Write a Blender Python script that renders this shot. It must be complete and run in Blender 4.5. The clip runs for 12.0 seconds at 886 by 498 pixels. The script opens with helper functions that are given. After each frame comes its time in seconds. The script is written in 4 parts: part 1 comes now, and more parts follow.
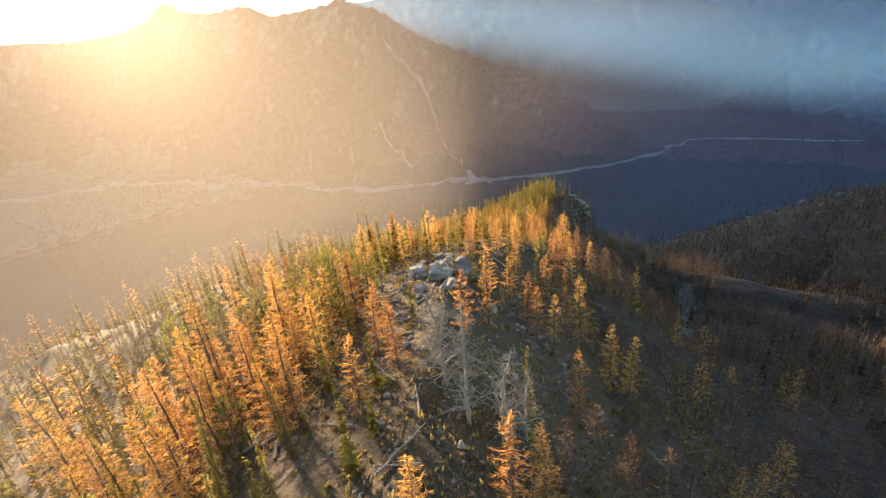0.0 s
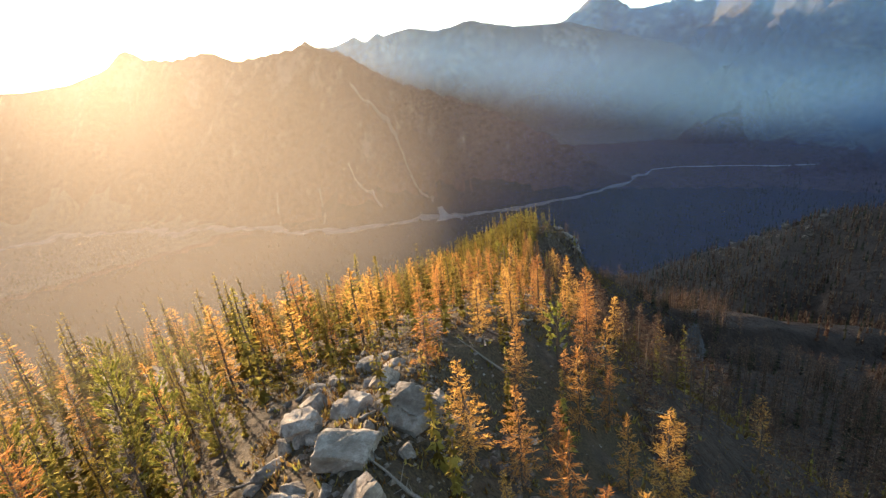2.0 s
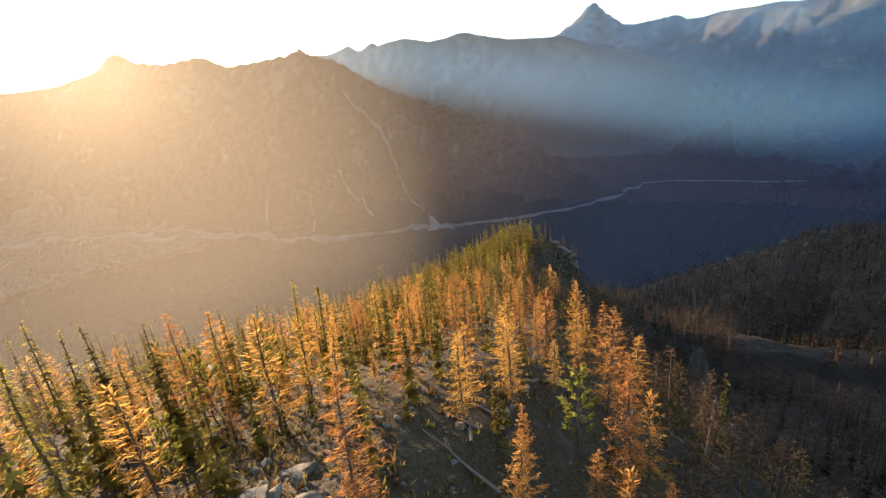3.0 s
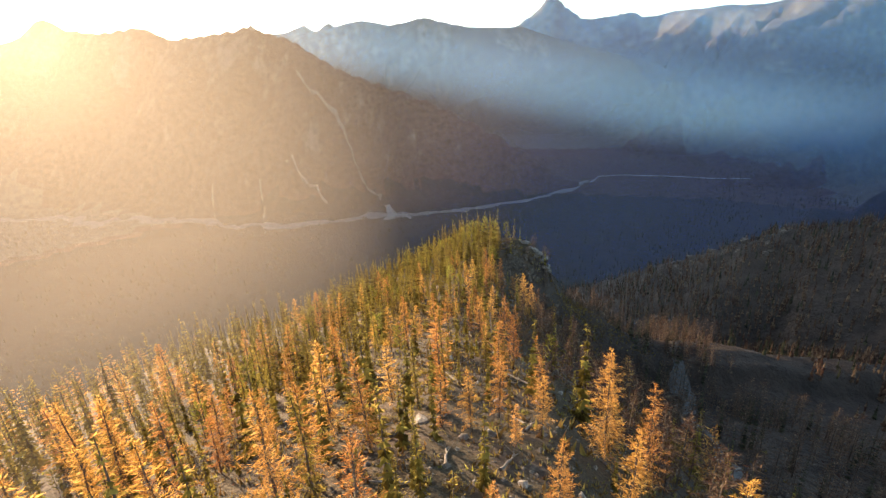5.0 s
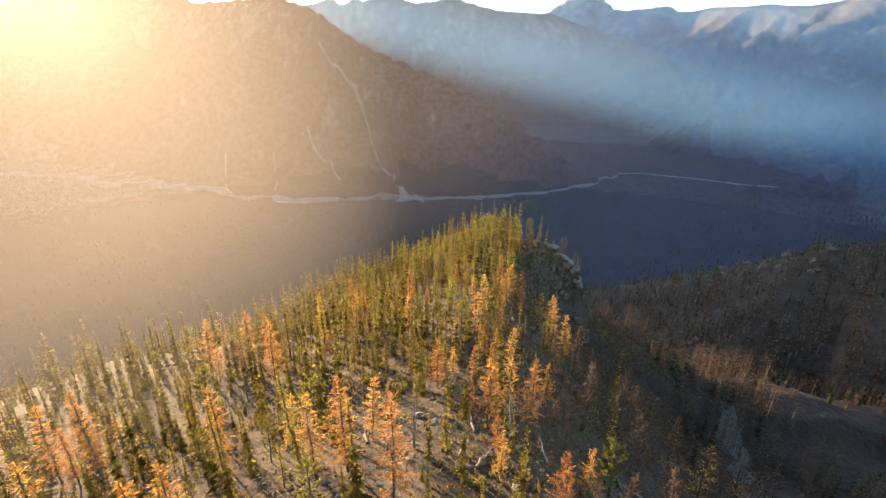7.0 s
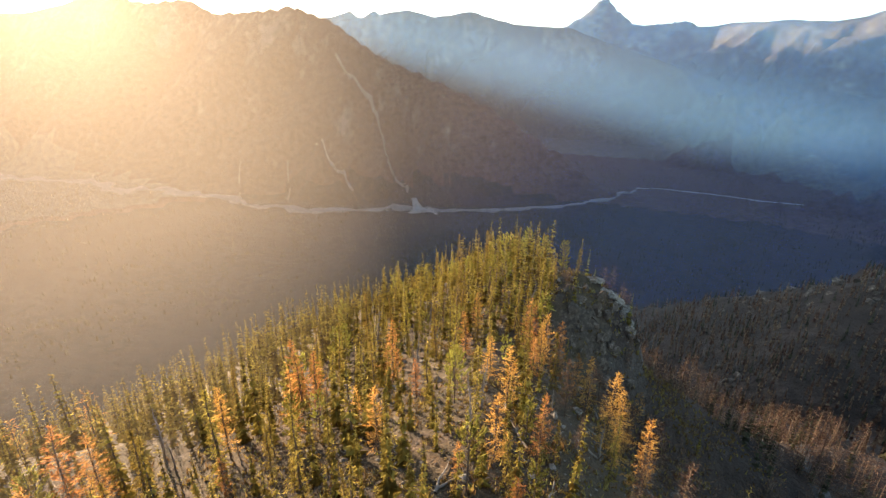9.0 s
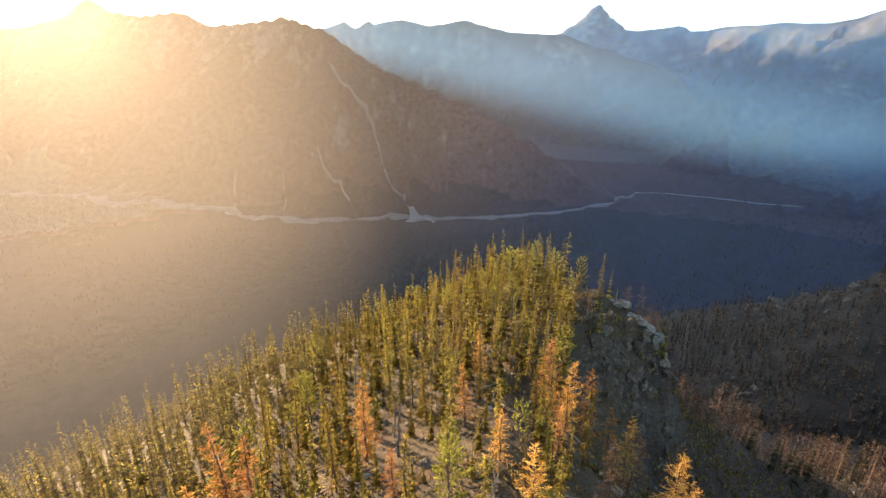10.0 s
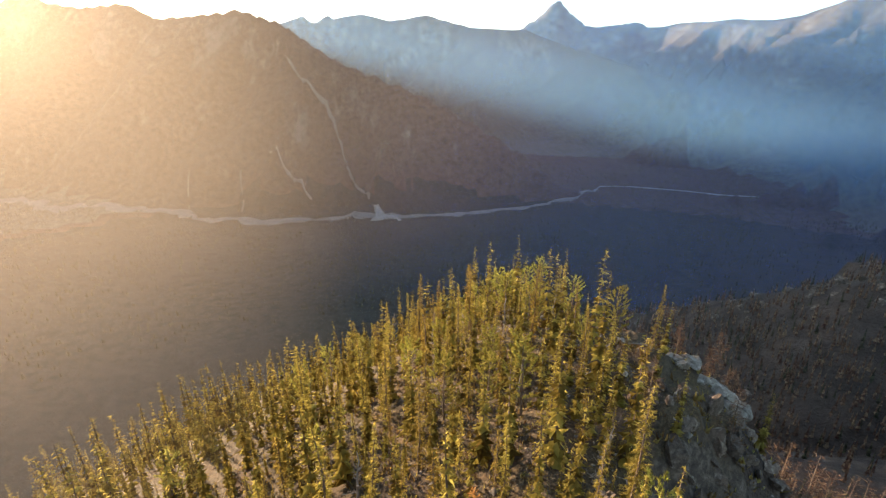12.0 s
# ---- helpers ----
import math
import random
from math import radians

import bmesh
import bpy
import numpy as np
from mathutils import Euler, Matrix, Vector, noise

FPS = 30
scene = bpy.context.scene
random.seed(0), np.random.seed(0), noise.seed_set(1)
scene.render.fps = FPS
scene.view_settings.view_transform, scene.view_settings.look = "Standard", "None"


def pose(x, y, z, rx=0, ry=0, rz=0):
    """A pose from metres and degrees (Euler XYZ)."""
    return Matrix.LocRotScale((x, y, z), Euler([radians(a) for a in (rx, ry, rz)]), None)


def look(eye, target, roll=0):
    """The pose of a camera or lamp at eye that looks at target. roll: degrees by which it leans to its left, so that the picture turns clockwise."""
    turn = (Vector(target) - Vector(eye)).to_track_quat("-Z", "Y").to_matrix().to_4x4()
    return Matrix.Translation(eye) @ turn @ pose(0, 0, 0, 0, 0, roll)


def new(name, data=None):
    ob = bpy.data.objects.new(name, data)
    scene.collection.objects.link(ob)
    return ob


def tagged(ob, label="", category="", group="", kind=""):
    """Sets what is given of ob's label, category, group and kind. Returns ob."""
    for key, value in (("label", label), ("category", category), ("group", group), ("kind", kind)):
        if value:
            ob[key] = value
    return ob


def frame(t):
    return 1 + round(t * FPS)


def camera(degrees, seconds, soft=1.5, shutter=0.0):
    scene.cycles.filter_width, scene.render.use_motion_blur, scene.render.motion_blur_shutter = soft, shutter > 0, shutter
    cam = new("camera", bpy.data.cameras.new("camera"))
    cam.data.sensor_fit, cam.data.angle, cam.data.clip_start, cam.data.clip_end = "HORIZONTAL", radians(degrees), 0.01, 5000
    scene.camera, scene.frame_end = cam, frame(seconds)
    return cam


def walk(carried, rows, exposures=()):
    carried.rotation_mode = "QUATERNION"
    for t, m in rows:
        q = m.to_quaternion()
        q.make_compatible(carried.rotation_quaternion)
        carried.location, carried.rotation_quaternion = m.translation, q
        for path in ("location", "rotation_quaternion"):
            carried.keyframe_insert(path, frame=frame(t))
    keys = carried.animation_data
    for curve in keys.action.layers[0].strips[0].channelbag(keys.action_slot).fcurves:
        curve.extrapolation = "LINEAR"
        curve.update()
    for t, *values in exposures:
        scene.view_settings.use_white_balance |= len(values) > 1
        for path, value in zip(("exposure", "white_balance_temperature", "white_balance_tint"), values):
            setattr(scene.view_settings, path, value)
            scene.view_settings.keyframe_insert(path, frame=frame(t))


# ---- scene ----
PATH = [
    (0, 0.00, 0.00, 36.00, 65.847, 5.487, -0.018),
    (0.5, 0.13, 7.61, 33.20, 67.427, 6.121, -1.284),
    (1, 0.63, 15.17, 30.68, 68.604, 6.662, -2.443),
    (1.5, 1.28, 22.77, 28.57, 69.502, 6.958, -3.441),
    (2, 2.22, 30.70, 26.38, 69.878, 6.745, -3.840),
    (2.5, 3.32, 38.03, 24.45, 70.407, 6.466, -3.994),
    (3, 4.11, 44.39, 22.68, 70.964, 5.505, -4.557),
    (3.5, 4.73, 49.90, 21.42, 70.773, 4.338, -6.144),
    (5.5, 8.99, 78.08, 14.99, 68.636, 2.786, -9.404),
    (6, 10.52, 85.21, 13.06, 68.067, 1.539, -8.217),
    (6.5, 11.79, 92.27, 11.01, 67.673, 0.093, -7.098),
    (7, 13.01, 98.88, 9.11, 67.609, -0.621, -6.318),
    (9, 17.26, 125.36, 1.66, 69.028, -1.082, -4.436),
    (9.5, 18.28, 132.24, -0.09, 69.629, -0.707, -4.554),
    (10, 19.23, 138.95, -1.67, 69.961, -0.213, -4.966),
    (10.5, 20.14, 145.60, -3.23, 69.980, -0.082, -5.656),
    (11, 21.03, 152.26, -4.82, 69.928, -0.313, -6.519),
    (11.5, 21.98, 158.85, -6.37, 69.757, -0.621, -7.425),
    (12, 22.71, 165.53, -8.08, 69.610, -0.105, -9.175),
]
cam = camera(85.81, 12.0, soft=1.35)
EXPOSURE = [(0, 2.45), (0.8, 2.3), (1.5, 2.2), (2.5, 2.12), (3.1, 1.88), (3.7, 1.85), (5.3, 2.35), (7.0, 2.45), (9.0, 2.4), (12.0, 2.4)]
walk(cam, [(t, pose(*m)) for t, *m in PATH], EXPOSURE)

# ---- world, sun, exposure ----
SUN_AZ, SUN_EL = -33.5, 6.2
world = bpy.data.worlds.new("sky")
scene.world = world
world.use_nodes = True
wt = world.node_tree
sky = wt.nodes.new("ShaderNodeTexSky")
sky.sky_type = "NISHITA"
sky.sun_disc = False
sky.sun_elevation, sky.sun_rotation = radians(SUN_EL), radians(SUN_AZ)
sky.altitude, sky.air_density, sky.dust_density, sky.ozone_density = 1800, 1.0, 2.0, 1.0
wt.nodes["Background"].inputs["Strength"].default_value = 0.14
wt.links.new(sky.outputs[0], wt.nodes["Background"].inputs["Color"])

TO_SUN = Vector((math.sin(radians(SUN_AZ)) * math.cos(radians(SUN_EL)),
                 math.cos(radians(SUN_AZ)) * math.cos(radians(SUN_EL)), math.sin(radians(SUN_EL))))
sun_data = bpy.data.lights.new("sun", "SUN")
sun_data.energy, sun_data.angle, sun_data.color = 5.0, radians(1.5), (1.0, 0.735, 0.48)
sun = new("sun", sun_data)
sun.matrix_world = look(TO_SUN * 900, (0, 0, 0))


# ---- materials ----
def material(name):
    m = bpy.data.materials.new(name)
    m.use_nodes = True
    t = m.node_tree
    t.nodes.clear()
    out = t.nodes.new("ShaderNodeOutputMaterial")
    return m, t, out


def node(t, kind, **values):
    n = t.nodes.new(kind)
    for key, value in values.items():
        n.inputs[key].default_value = value
    return n


def noise_tex(t, vector, scale, detail=4.0, rough=0.55):
    n = node(t, "ShaderNodeTexNoise", Scale=scale, Detail=detail, Roughness=rough)
    t.links.new(vector, n.inputs["Vector"])
    return n.outputs["Fac"]


def ramp(t, fac, stops):
    r = t.nodes.new("ShaderNodeValToRGB")
    el = r.color_ramp.elements
    while len(el) < len(stops):
        el.new(0.5)
    for e, (at, c) in zip(el, stops):
        e.position, e.color = at, (*c, 1) if len(c) == 3 else c
    t.links.new(fac, r.inputs["Fac"])
    return r.outputs["Color"]


def mix(t, fac, a, b):
    n = t.nodes.new("ShaderNodeMix")
    n.data_type = "RGBA"
    t.links.new(fac, n.inputs["Factor"])
    for socket, v in ((n.inputs[6], a), (n.inputs[7], b)):
        if isinstance(v, tuple):
            socket.default_value = (*v, 1)
        else:
            t.links.new(v, socket)
    return n.outputs[2]


def maths(t, op, a, b=0.0, clamp=False):
    n = t.nodes.new("ShaderNodeMath")
    n.operation, n.use_clamp = op, clamp
    for socket, v in ((n.inputs[0], a), (n.inputs[1], b)):
        if isinstance(v, (int, float)):
            socket.default_value = v
        else:
            t.links.new(v, socket)
    return n.outputs[0]


def span(t, value, lo, hi):
    n = node(t, "ShaderNodeMapRange")
    n.interpolation_type = "SMOOTHSTEP"
    n.inputs[1].default_value, n.inputs[2].default_value = lo, hi
    t.links.new(value, n.inputs[0])
    return n.outputs[0]


def finish(t, out, colour, rough, bump=None, strength=0.5, distance=0.1):
    p = node(t, "ShaderNodeBsdfPrincipled", Roughness=rough)
    p.inputs["Specular IOR Level"].default_value = 0.25
    t.links.new(colour, p.inputs["Base Color"])
    if bump is not None:
        b = node(t, "ShaderNodeBump", Strength=strength, Distance=distance)
        t.links.new(bump, b.inputs["Height"])
        t.links.new(b.outputs[0], p.inputs["Normal"])
    t.links.new(p.outputs[0], out.inputs["Surface"])
    return p


def position(t):
    g = t.nodes.new("ShaderNodeNewGeometry")
    sep = t.nodes.new("ShaderNodeSeparateXYZ")
    nor = t.nodes.new("ShaderNodeSeparateXYZ")
    t.links.new(g.outputs["Position"], sep.inputs[0])
    t.links.new(g.outputs["Normal"], nor.inputs[0])
    return g.outputs["Position"], sep.outputs, nor.outputs[2]


def soil_material():
    m, t, out = material("ridge_soil")
    pos, _, up = position(t)
    big = noise_tex(t, pos, 0.07, 5, 0.6)
    mid = noise_tex(t, pos, 0.6, 6, 0.65)
    fine = noise_tex(t, pos, 5.0, 5, 0.7)
    dirt = ramp(t, mid, [(0.3, (0.034, 0.025, 0.018)), (0.5, (0.078, 0.055, 0.038)), (0.68, (0.14, 0.10, 0.07))])
    litter = ramp(t, fine, [(0.35, (0.038, 0.026, 0.016)), (0.55, (0.095, 0.057, 0.028)), (0.7, (0.16, 0.097, 0.046))])
    plants = ramp(t, fine, [(0.35, (0.032, 0.024, 0.014)), (0.6, (0.095, 0.066, 0.034)), (0.75, (0.16, 0.10, 0.05))])
    ground = mix(t, span(t, big, 0.42, 0.6), dirt, litter)
    ground = mix(t, span(t, noise_tex(t, pos, 0.25, 6, 0.7), 0.40, 0.52), ground, plants)
    rock = ramp(t, noise_tex(t, pos, 1.3, 8, 0.7), [(0.3, (0.022, 0.016, 0.012)), (0.5, (0.065, 0.047, 0.034)), (0.7, (0.19, 0.15, 0.115))])
    steep = maths(t, "ADD", up, maths(t, "MULTIPLY", maths(t, "SUBTRACT", mid, 0.5), 0.5))
    colour = mix(t, span(t, steep, 0.70, 0.50), ground, rock)
    finish(t, out, colour, 0.95, maths(t, "ADD", mid, maths(t, "MULTIPLY", fine, 0.35)), 0.9, 0.5)
    return m


def slope_material(name, dark, light, scree, cover):
    """Far mountain sides: woods, dry meadow, rock and scree by slope, height and noise."""
    m, t, out = material(name)
    pos, xyz, up = position(t)
    woods = ramp(t, noise_tex(t, pos, 0.06, 8, 0.75), [(0.35, dark), (0.6, light)])
    stone = ramp(t, noise_tex(t, pos, 0.02, 8, 0.7), [(0.35, tuple(c * 0.45 for c in scree)), (0.65, scree)])
    fall = node(t, "ShaderNodeMapping", Scale=(1.4, 0.6, 0.6))
    t.links.new(pos, fall.inputs[0])
    patch = maths(t, "ADD", noise_tex(t, fall.outputs[0], 0.006, 9, 0.7), maths(t, "MULTIPLY", maths(t, "SUBTRACT", 0.8, up), 0.35))
    patch = maths(t, "ADD", patch, maths(t, "MULTIPLY", xyz[2], 0.00035))
    colour = mix(t, span(t, patch, cover - 0.06, cover + 0.08), woods, stone)
    finish(t, out, colour, 1.0, noise_tex(t, pos, 0.09, 6, 0.7), 1.0, 6.0)
    return m


def stone_material(name, low, high, pale):
    m, t, out = material(name)
    tc = t.nodes.new("ShaderNodeTexCoord")
    info = t.nodes.new("ShaderNodeObjectInfo")
    v = t.nodes.new("ShaderNodeVectorMath")
    v.operation = "ADD"
    t.links.new(tc.outputs["Object"], v.inputs[0])
    t.links.new(info.outputs["Location"], v.inputs[1])
    p = v.outputs[0]
    _, _, up = position(t)
    a = noise_tex(t, p, 1.6, 10, 0.75)
    b = noise_tex(t, p, 9.0, 6, 0.7)
    colour = ramp(t, a, [(0.3, low), (0.52, high), (0.7, pale)])
    lichen = maths(t, "MULTIPLY", span(t, b, 0.55, 0.68), span(t, up, 0.1, 0.7))
    colour = mix(t, maths(t, "MULTIPLY", lichen, 0.5), colour, (0.10, 0.10, 0.075))
    tint = t.nodes.new("ShaderNodeHueSaturation")
    t.links.new(maths(t, "ADD", 0.7, maths(t, "MULTIPLY", info.outputs["Random"], 0.6)), tint.inputs["Value"])
    t.links.new(colour, tint.inputs["Color"])
    finish(t, out, tint.outputs[0], 0.85, maths(t, "ADD", a, maths(t, "MULTIPLY", b, 0.25)), 0.8, 0.25)
    return m


def leaf_material(name, dark, mid, light, through_share, island=False):
    """Needles: part of the light goes through the tufts."""
    m, t, out = material(name)
    info = t.nodes.new("ShaderNodeObjectInfo")
    geo = t.nodes.new("ShaderNodeNewGeometry")
    one = geo.outputs["Random Per Island"]
    tree = one if island else info.outputs["Random"]
    speck = noise_tex(t, geo.outputs["Position"], 1.1, 4, 0.65)
    v = maths(t, "ADD", maths(t, "MULTIPLY", speck, 0.75), maths(t, "MULTIPLY", one, 0.30))
    colour = ramp(t, v, [(0.30, dark), (0.52, mid), (0.75, light)])
    tint = t.nodes.new("ShaderNodeHueSaturation")
    t.links.new(maths(t, "ADD", 0.492, maths(t, "MULTIPLY", tree, 0.028)), tint.inputs["Hue"])
    t.links.new(maths(t, "ADD", 0.80, maths(t, "MULTIPLY", tree, 0.45)), tint.inputs["Value"])
    t.links.new(colour, tint.inputs["Color"])
    d = node(t, "ShaderNodeBsdfDiffuse", Roughness=0.6)
    s = t.nodes.new("ShaderNodeBsdfTranslucent")
    both = t.nodes.new("ShaderNodeMixShader")
    both.inputs[0].default_value = through_share
    for n in (d, s):
        t.links.new(tint.outputs[0], n.inputs["Color"])
    t.links.new(d.outputs[0], both.inputs[1])
    t.links.new(s.outputs[0], both.inputs[2])
    t.links.new(both.outputs[0], out.inputs["Surface"])
    return m


def wood_material(name, dark, light):
    m, t, out = material(name)
    tc = t.nodes.new("ShaderNodeTexCoord")
    mp = node(t, "ShaderNodeMapping", Scale=(6, 6, 0.8))
    t.links.new(tc.outputs["Object"], mp.inputs[0])
    g = noise_tex(t, mp.outputs[0], 2.5, 6, 0.7)
    finish(t, out, ramp(t, g, [(0.3, dark), (0.7, light)]), 0.9, g, 0.6, 0.03)
    return m


def haze_material(name, narrow, wide, even, top, soft, high, thin, tint, patchy, east=None, tilt=0.0):
    """A thin sheet standing in for smoke haze: nearly all light passes, a little is scattered on, mainly forwards.
    narrow, wide, even: the shares scattered close to the light's way, more widely, and evenly.
    top, soft: where the layer ends; high: its share above that; thin: how much thinner it is below the sunbeam; tilt:
    the beam's slant."""
    m, t, out = material(name)
    pos, xyz, _ = position(t)
    clear = t.nodes.new("ShaderNodeBsdfTransparent")
    share = narrow + wide + even
    lobes = [node(t, "ShaderNodeBsdfRefraction", Color=(*tint, 1), Roughness=0.75, IOR=1.3),
             node(t, "ShaderNodeBsdfRefraction", Color=(*tint, 1), Roughness=1.0, IOR=1.7),
             node(t, "ShaderNodeBsdfTranslucent", Color=(*tint, 1)), node(t, "ShaderNodeBsdfDiffuse", Color=(*tint, 1))]

    def pair(fac, a, c):
        n = t.nodes.new("ShaderNodeMixShader")
        n.inputs[0].default_value = fac
        t.links.new(a.outputs[0], n.inputs[1])
        t.links.new(c.outputs[0], n.inputs[2])
        return n

    both = pair(even / share, pair(wide / (narrow + wide), lobes[0], lobes[1]), pair(0.3, lobes[2], lobes[3]))
    mp = node(t, "ShaderNodeMapping", Scale=(0.0012, 0.0012, 0.004))
    t.links.new(pos, mp.inputs[0])
    drift = noise_tex(t, mp.outputs[0], 1.0, 3, 0.5)
    # Tilted density bands draw a slanting sunbeam with shade below it.
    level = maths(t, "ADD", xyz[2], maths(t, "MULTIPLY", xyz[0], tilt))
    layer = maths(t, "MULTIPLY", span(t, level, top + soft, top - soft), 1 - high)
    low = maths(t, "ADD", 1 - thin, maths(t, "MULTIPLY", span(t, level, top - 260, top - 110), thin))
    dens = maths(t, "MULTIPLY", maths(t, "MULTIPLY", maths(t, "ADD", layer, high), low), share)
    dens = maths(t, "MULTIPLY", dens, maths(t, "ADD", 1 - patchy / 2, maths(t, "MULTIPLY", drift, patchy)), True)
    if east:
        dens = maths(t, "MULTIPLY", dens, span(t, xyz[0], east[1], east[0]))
    final = t.nodes.new("ShaderNodeMixShader")
    t.links.new(dens, final.inputs[0])
    t.links.new(clear.outputs[0], final.inputs[1])
    t.links.new(both.outputs[0], final.inputs[2])
    t.links.new(final.outputs[0], out.inputs["Surface"])
    return m


VALLEY_Z = -410.0
SOIL = soil_material()
WOODED = slope_material("wooded_mountainside", (0.028, 0.019, 0.014), (0.068, 0.045, 0.032), (0.135, 0.112, 0.094), 0.61)
BARE = slope_material("bare_mountainside", (0.04, 0.038, 0.034), (0.085, 0.077, 0.06), (0.135, 0.118, 0.088), 0.62)
VALLEY = slope_material("valley_woods", (0.014, 0.014, 0.011), (0.032, 0.028, 0.021), (0.08, 0.07, 0.055), 0.74)
GRANITE = stone_material("granite", (0.085, 0.066, 0.05), (0.23, 0.19, 0.15), (0.45, 0.405, 0.345))
# Stone with shade put into its colour, for rocks on the dark side.
SHADED_STONE = stone_material("shaded_stone", (0.045, 0.031, 0.022), (0.12, 0.086, 0.062), (0.29, 0.235, 0.18))
SCREE = stone_material("scree", (0.05, 0.045, 0.04), (0.10, 0.09, 0.082), (0.18, 0.165, 0.15))
GRAVEL = stone_material("river_gravel", (0.05, 0.045, 0.04), (0.15, 0.14, 0.13), (0.34, 0.325, 0.31))
LARCH = leaf_material("larch_needles", (0.30, 0.125, 0.032), (0.56, 0.26, 0.074), (0.68, 0.385, 0.135), 0.55)
LARCH_MANY = leaf_material("larch_needles_far", (0.30, 0.125, 0.032), (0.56, 0.26, 0.074), (0.68, 0.385, 0.135), 0.55, True)
SPRUCE = leaf_material("spruce_needles", (0.080, 0.056, 0.015), (0.215, 0.156, 0.035), (0.40, 0.288, 0.080), 0.55)
SPRUCE_MANY = leaf_material("spruce_needles_far", (0.080, 0.056, 0.015), (0.215, 0.156, 0.035), (0.40, 0.288, 0.080), 0.55, True)
PINE = leaf_material("pine_needles", (0.075, 0.069, 0.014), (0.20, 0.175, 0.036), (0.36, 0.30, 0.078), 0.52)
# Larch needles coloured brown, as golden ones look in shade.
SHADED_LARCH = leaf_material("shaded_larch_needles", (0.07, 0.038, 0.026), (0.135, 0.076, 0.050), (0.23, 0.145, 0.10), 0.3, True)
SHRUB = leaf_material("autumn_shrub", (0.09, 0.05, 0.022), (0.18, 0.11, 0.04), (0.26, 0.19, 0.06), 0.4, True)
# A darker copy of the spruce needles, for woods that lie in shade.
SHADED_NEEDLES = leaf_material("shaded_conifers", (0.03, 0.028, 0.017), (0.055, 0.05, 0.03), (0.085, 0.075, 0.045), 0.25, True)
BARK = wood_material("bark", (0.05, 0.036, 0.027), (0.16, 0.11, 0.075))
GREY_WOOD = wood_material("weathered_wood", (0.11, 0.09, 0.072), (0.30, 0.25, 0.20))
# Stands in for sun glow; its eastward fade leaves the right side shaded.
HAZE_NEAR = haze_material("sunlit_haze", 0.0018, 0.0045, 0.030, 260, 200, 0.0, 0.0, (1.0, 0.86, 0.73), 0.2, (70, 360))
# Added veil beside the path that imitates warm glare over the trees.
HAZE_GLARE = haze_material("glare_haze", 0.0008, 0.004, 0.026, 30, 60, 0.0, 0.0, (1.0, 0.87, 0.73), 0.3, (-25, 22))
# Sunbeam and the shade under it are put into this sheet's density.
HAZE_BEAM = haze_material("beam_haze", 0.004, 0.045, 0.20, 205, 80, 0.30, 0.97, (0.27, 0.60, 0.98), 0.10, None, 0.25)
# Blue of distant air is put into the tint of this sheet.
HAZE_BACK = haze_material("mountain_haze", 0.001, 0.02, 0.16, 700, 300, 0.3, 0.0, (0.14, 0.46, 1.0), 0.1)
# Strong blue tint paints the valley's shade, whatever light falls on the sheet.
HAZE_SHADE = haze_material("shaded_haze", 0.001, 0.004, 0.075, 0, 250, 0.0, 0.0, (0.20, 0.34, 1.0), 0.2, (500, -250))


# ---- noise and ground height ----
def lattice(ix, iy, seed):
    n = (ix.astype(np.int64) * 374761393 + iy.astype(np.int64) * 668265263 + seed * 1442695041) & 0xFFFFFFFF
    n = ((n ^ (n >> 13)) * 1274126177) & 0xFFFFFFFF
    return ((n ^ (n >> 16)) & 0xFFFFFF) / 0xFFFFFF


def value_noise(x, y, seed):
    ix, iy = np.floor(x), np.floor(y)
    fx, fy = x - ix, y - iy
    fx, fy = fx * fx * (3 - 2 * fx), fy * fy * (3 - 2 * fy)
    a, b = lattice(ix, iy, seed), lattice(ix + 1, iy, seed)
    c, d = lattice(ix, iy + 1, seed), lattice(ix + 1, iy + 1, seed)
    return (a * (1 - fx) + b * fx) * (1 - fy) + (c * (1 - fx) + d * fx) * fy


def fbm(x, y, seed, octaves=5, gain=0.5):
    total, amp, norm = 0, 1.0, 0
    for k in range(octaves):
        total = total + amp * value_noise(x * 2.03**k + 17.3 * k, y * 2.03**k - 9.1 * k, seed + k)
        norm, amp = norm + amp, amp * gain
    return total / norm - 0.5


def ridged(x, y, seed, octaves=5, gain=0.55):
    total, amp, norm = 0, 1.0, 0
    for k in range(octaves):
        v = 1 - np.abs(2 * value_noise(x * 2.07**k + 5.7 * k, y * 2.07**k + 3.3 * k, seed + k) - 1)
        total, norm, amp = total + amp * v * v, norm + amp, amp * gain
    return total / norm


def blend(x, lo, hi):
    s = np.clip((x - lo) / (hi - lo), 0, 1)
    return s * s * (3 - 2 * s)


def bearing(az, el, far, eye=(10, 80, 12)):
    """A place from its bearing and height in degrees and its distance over the ground."""
    return (eye[0] + far * math.sin(radians(az)), eye[1] + far * math.cos(radians(az)), eye[2] + far * math.tan(radians(el)))


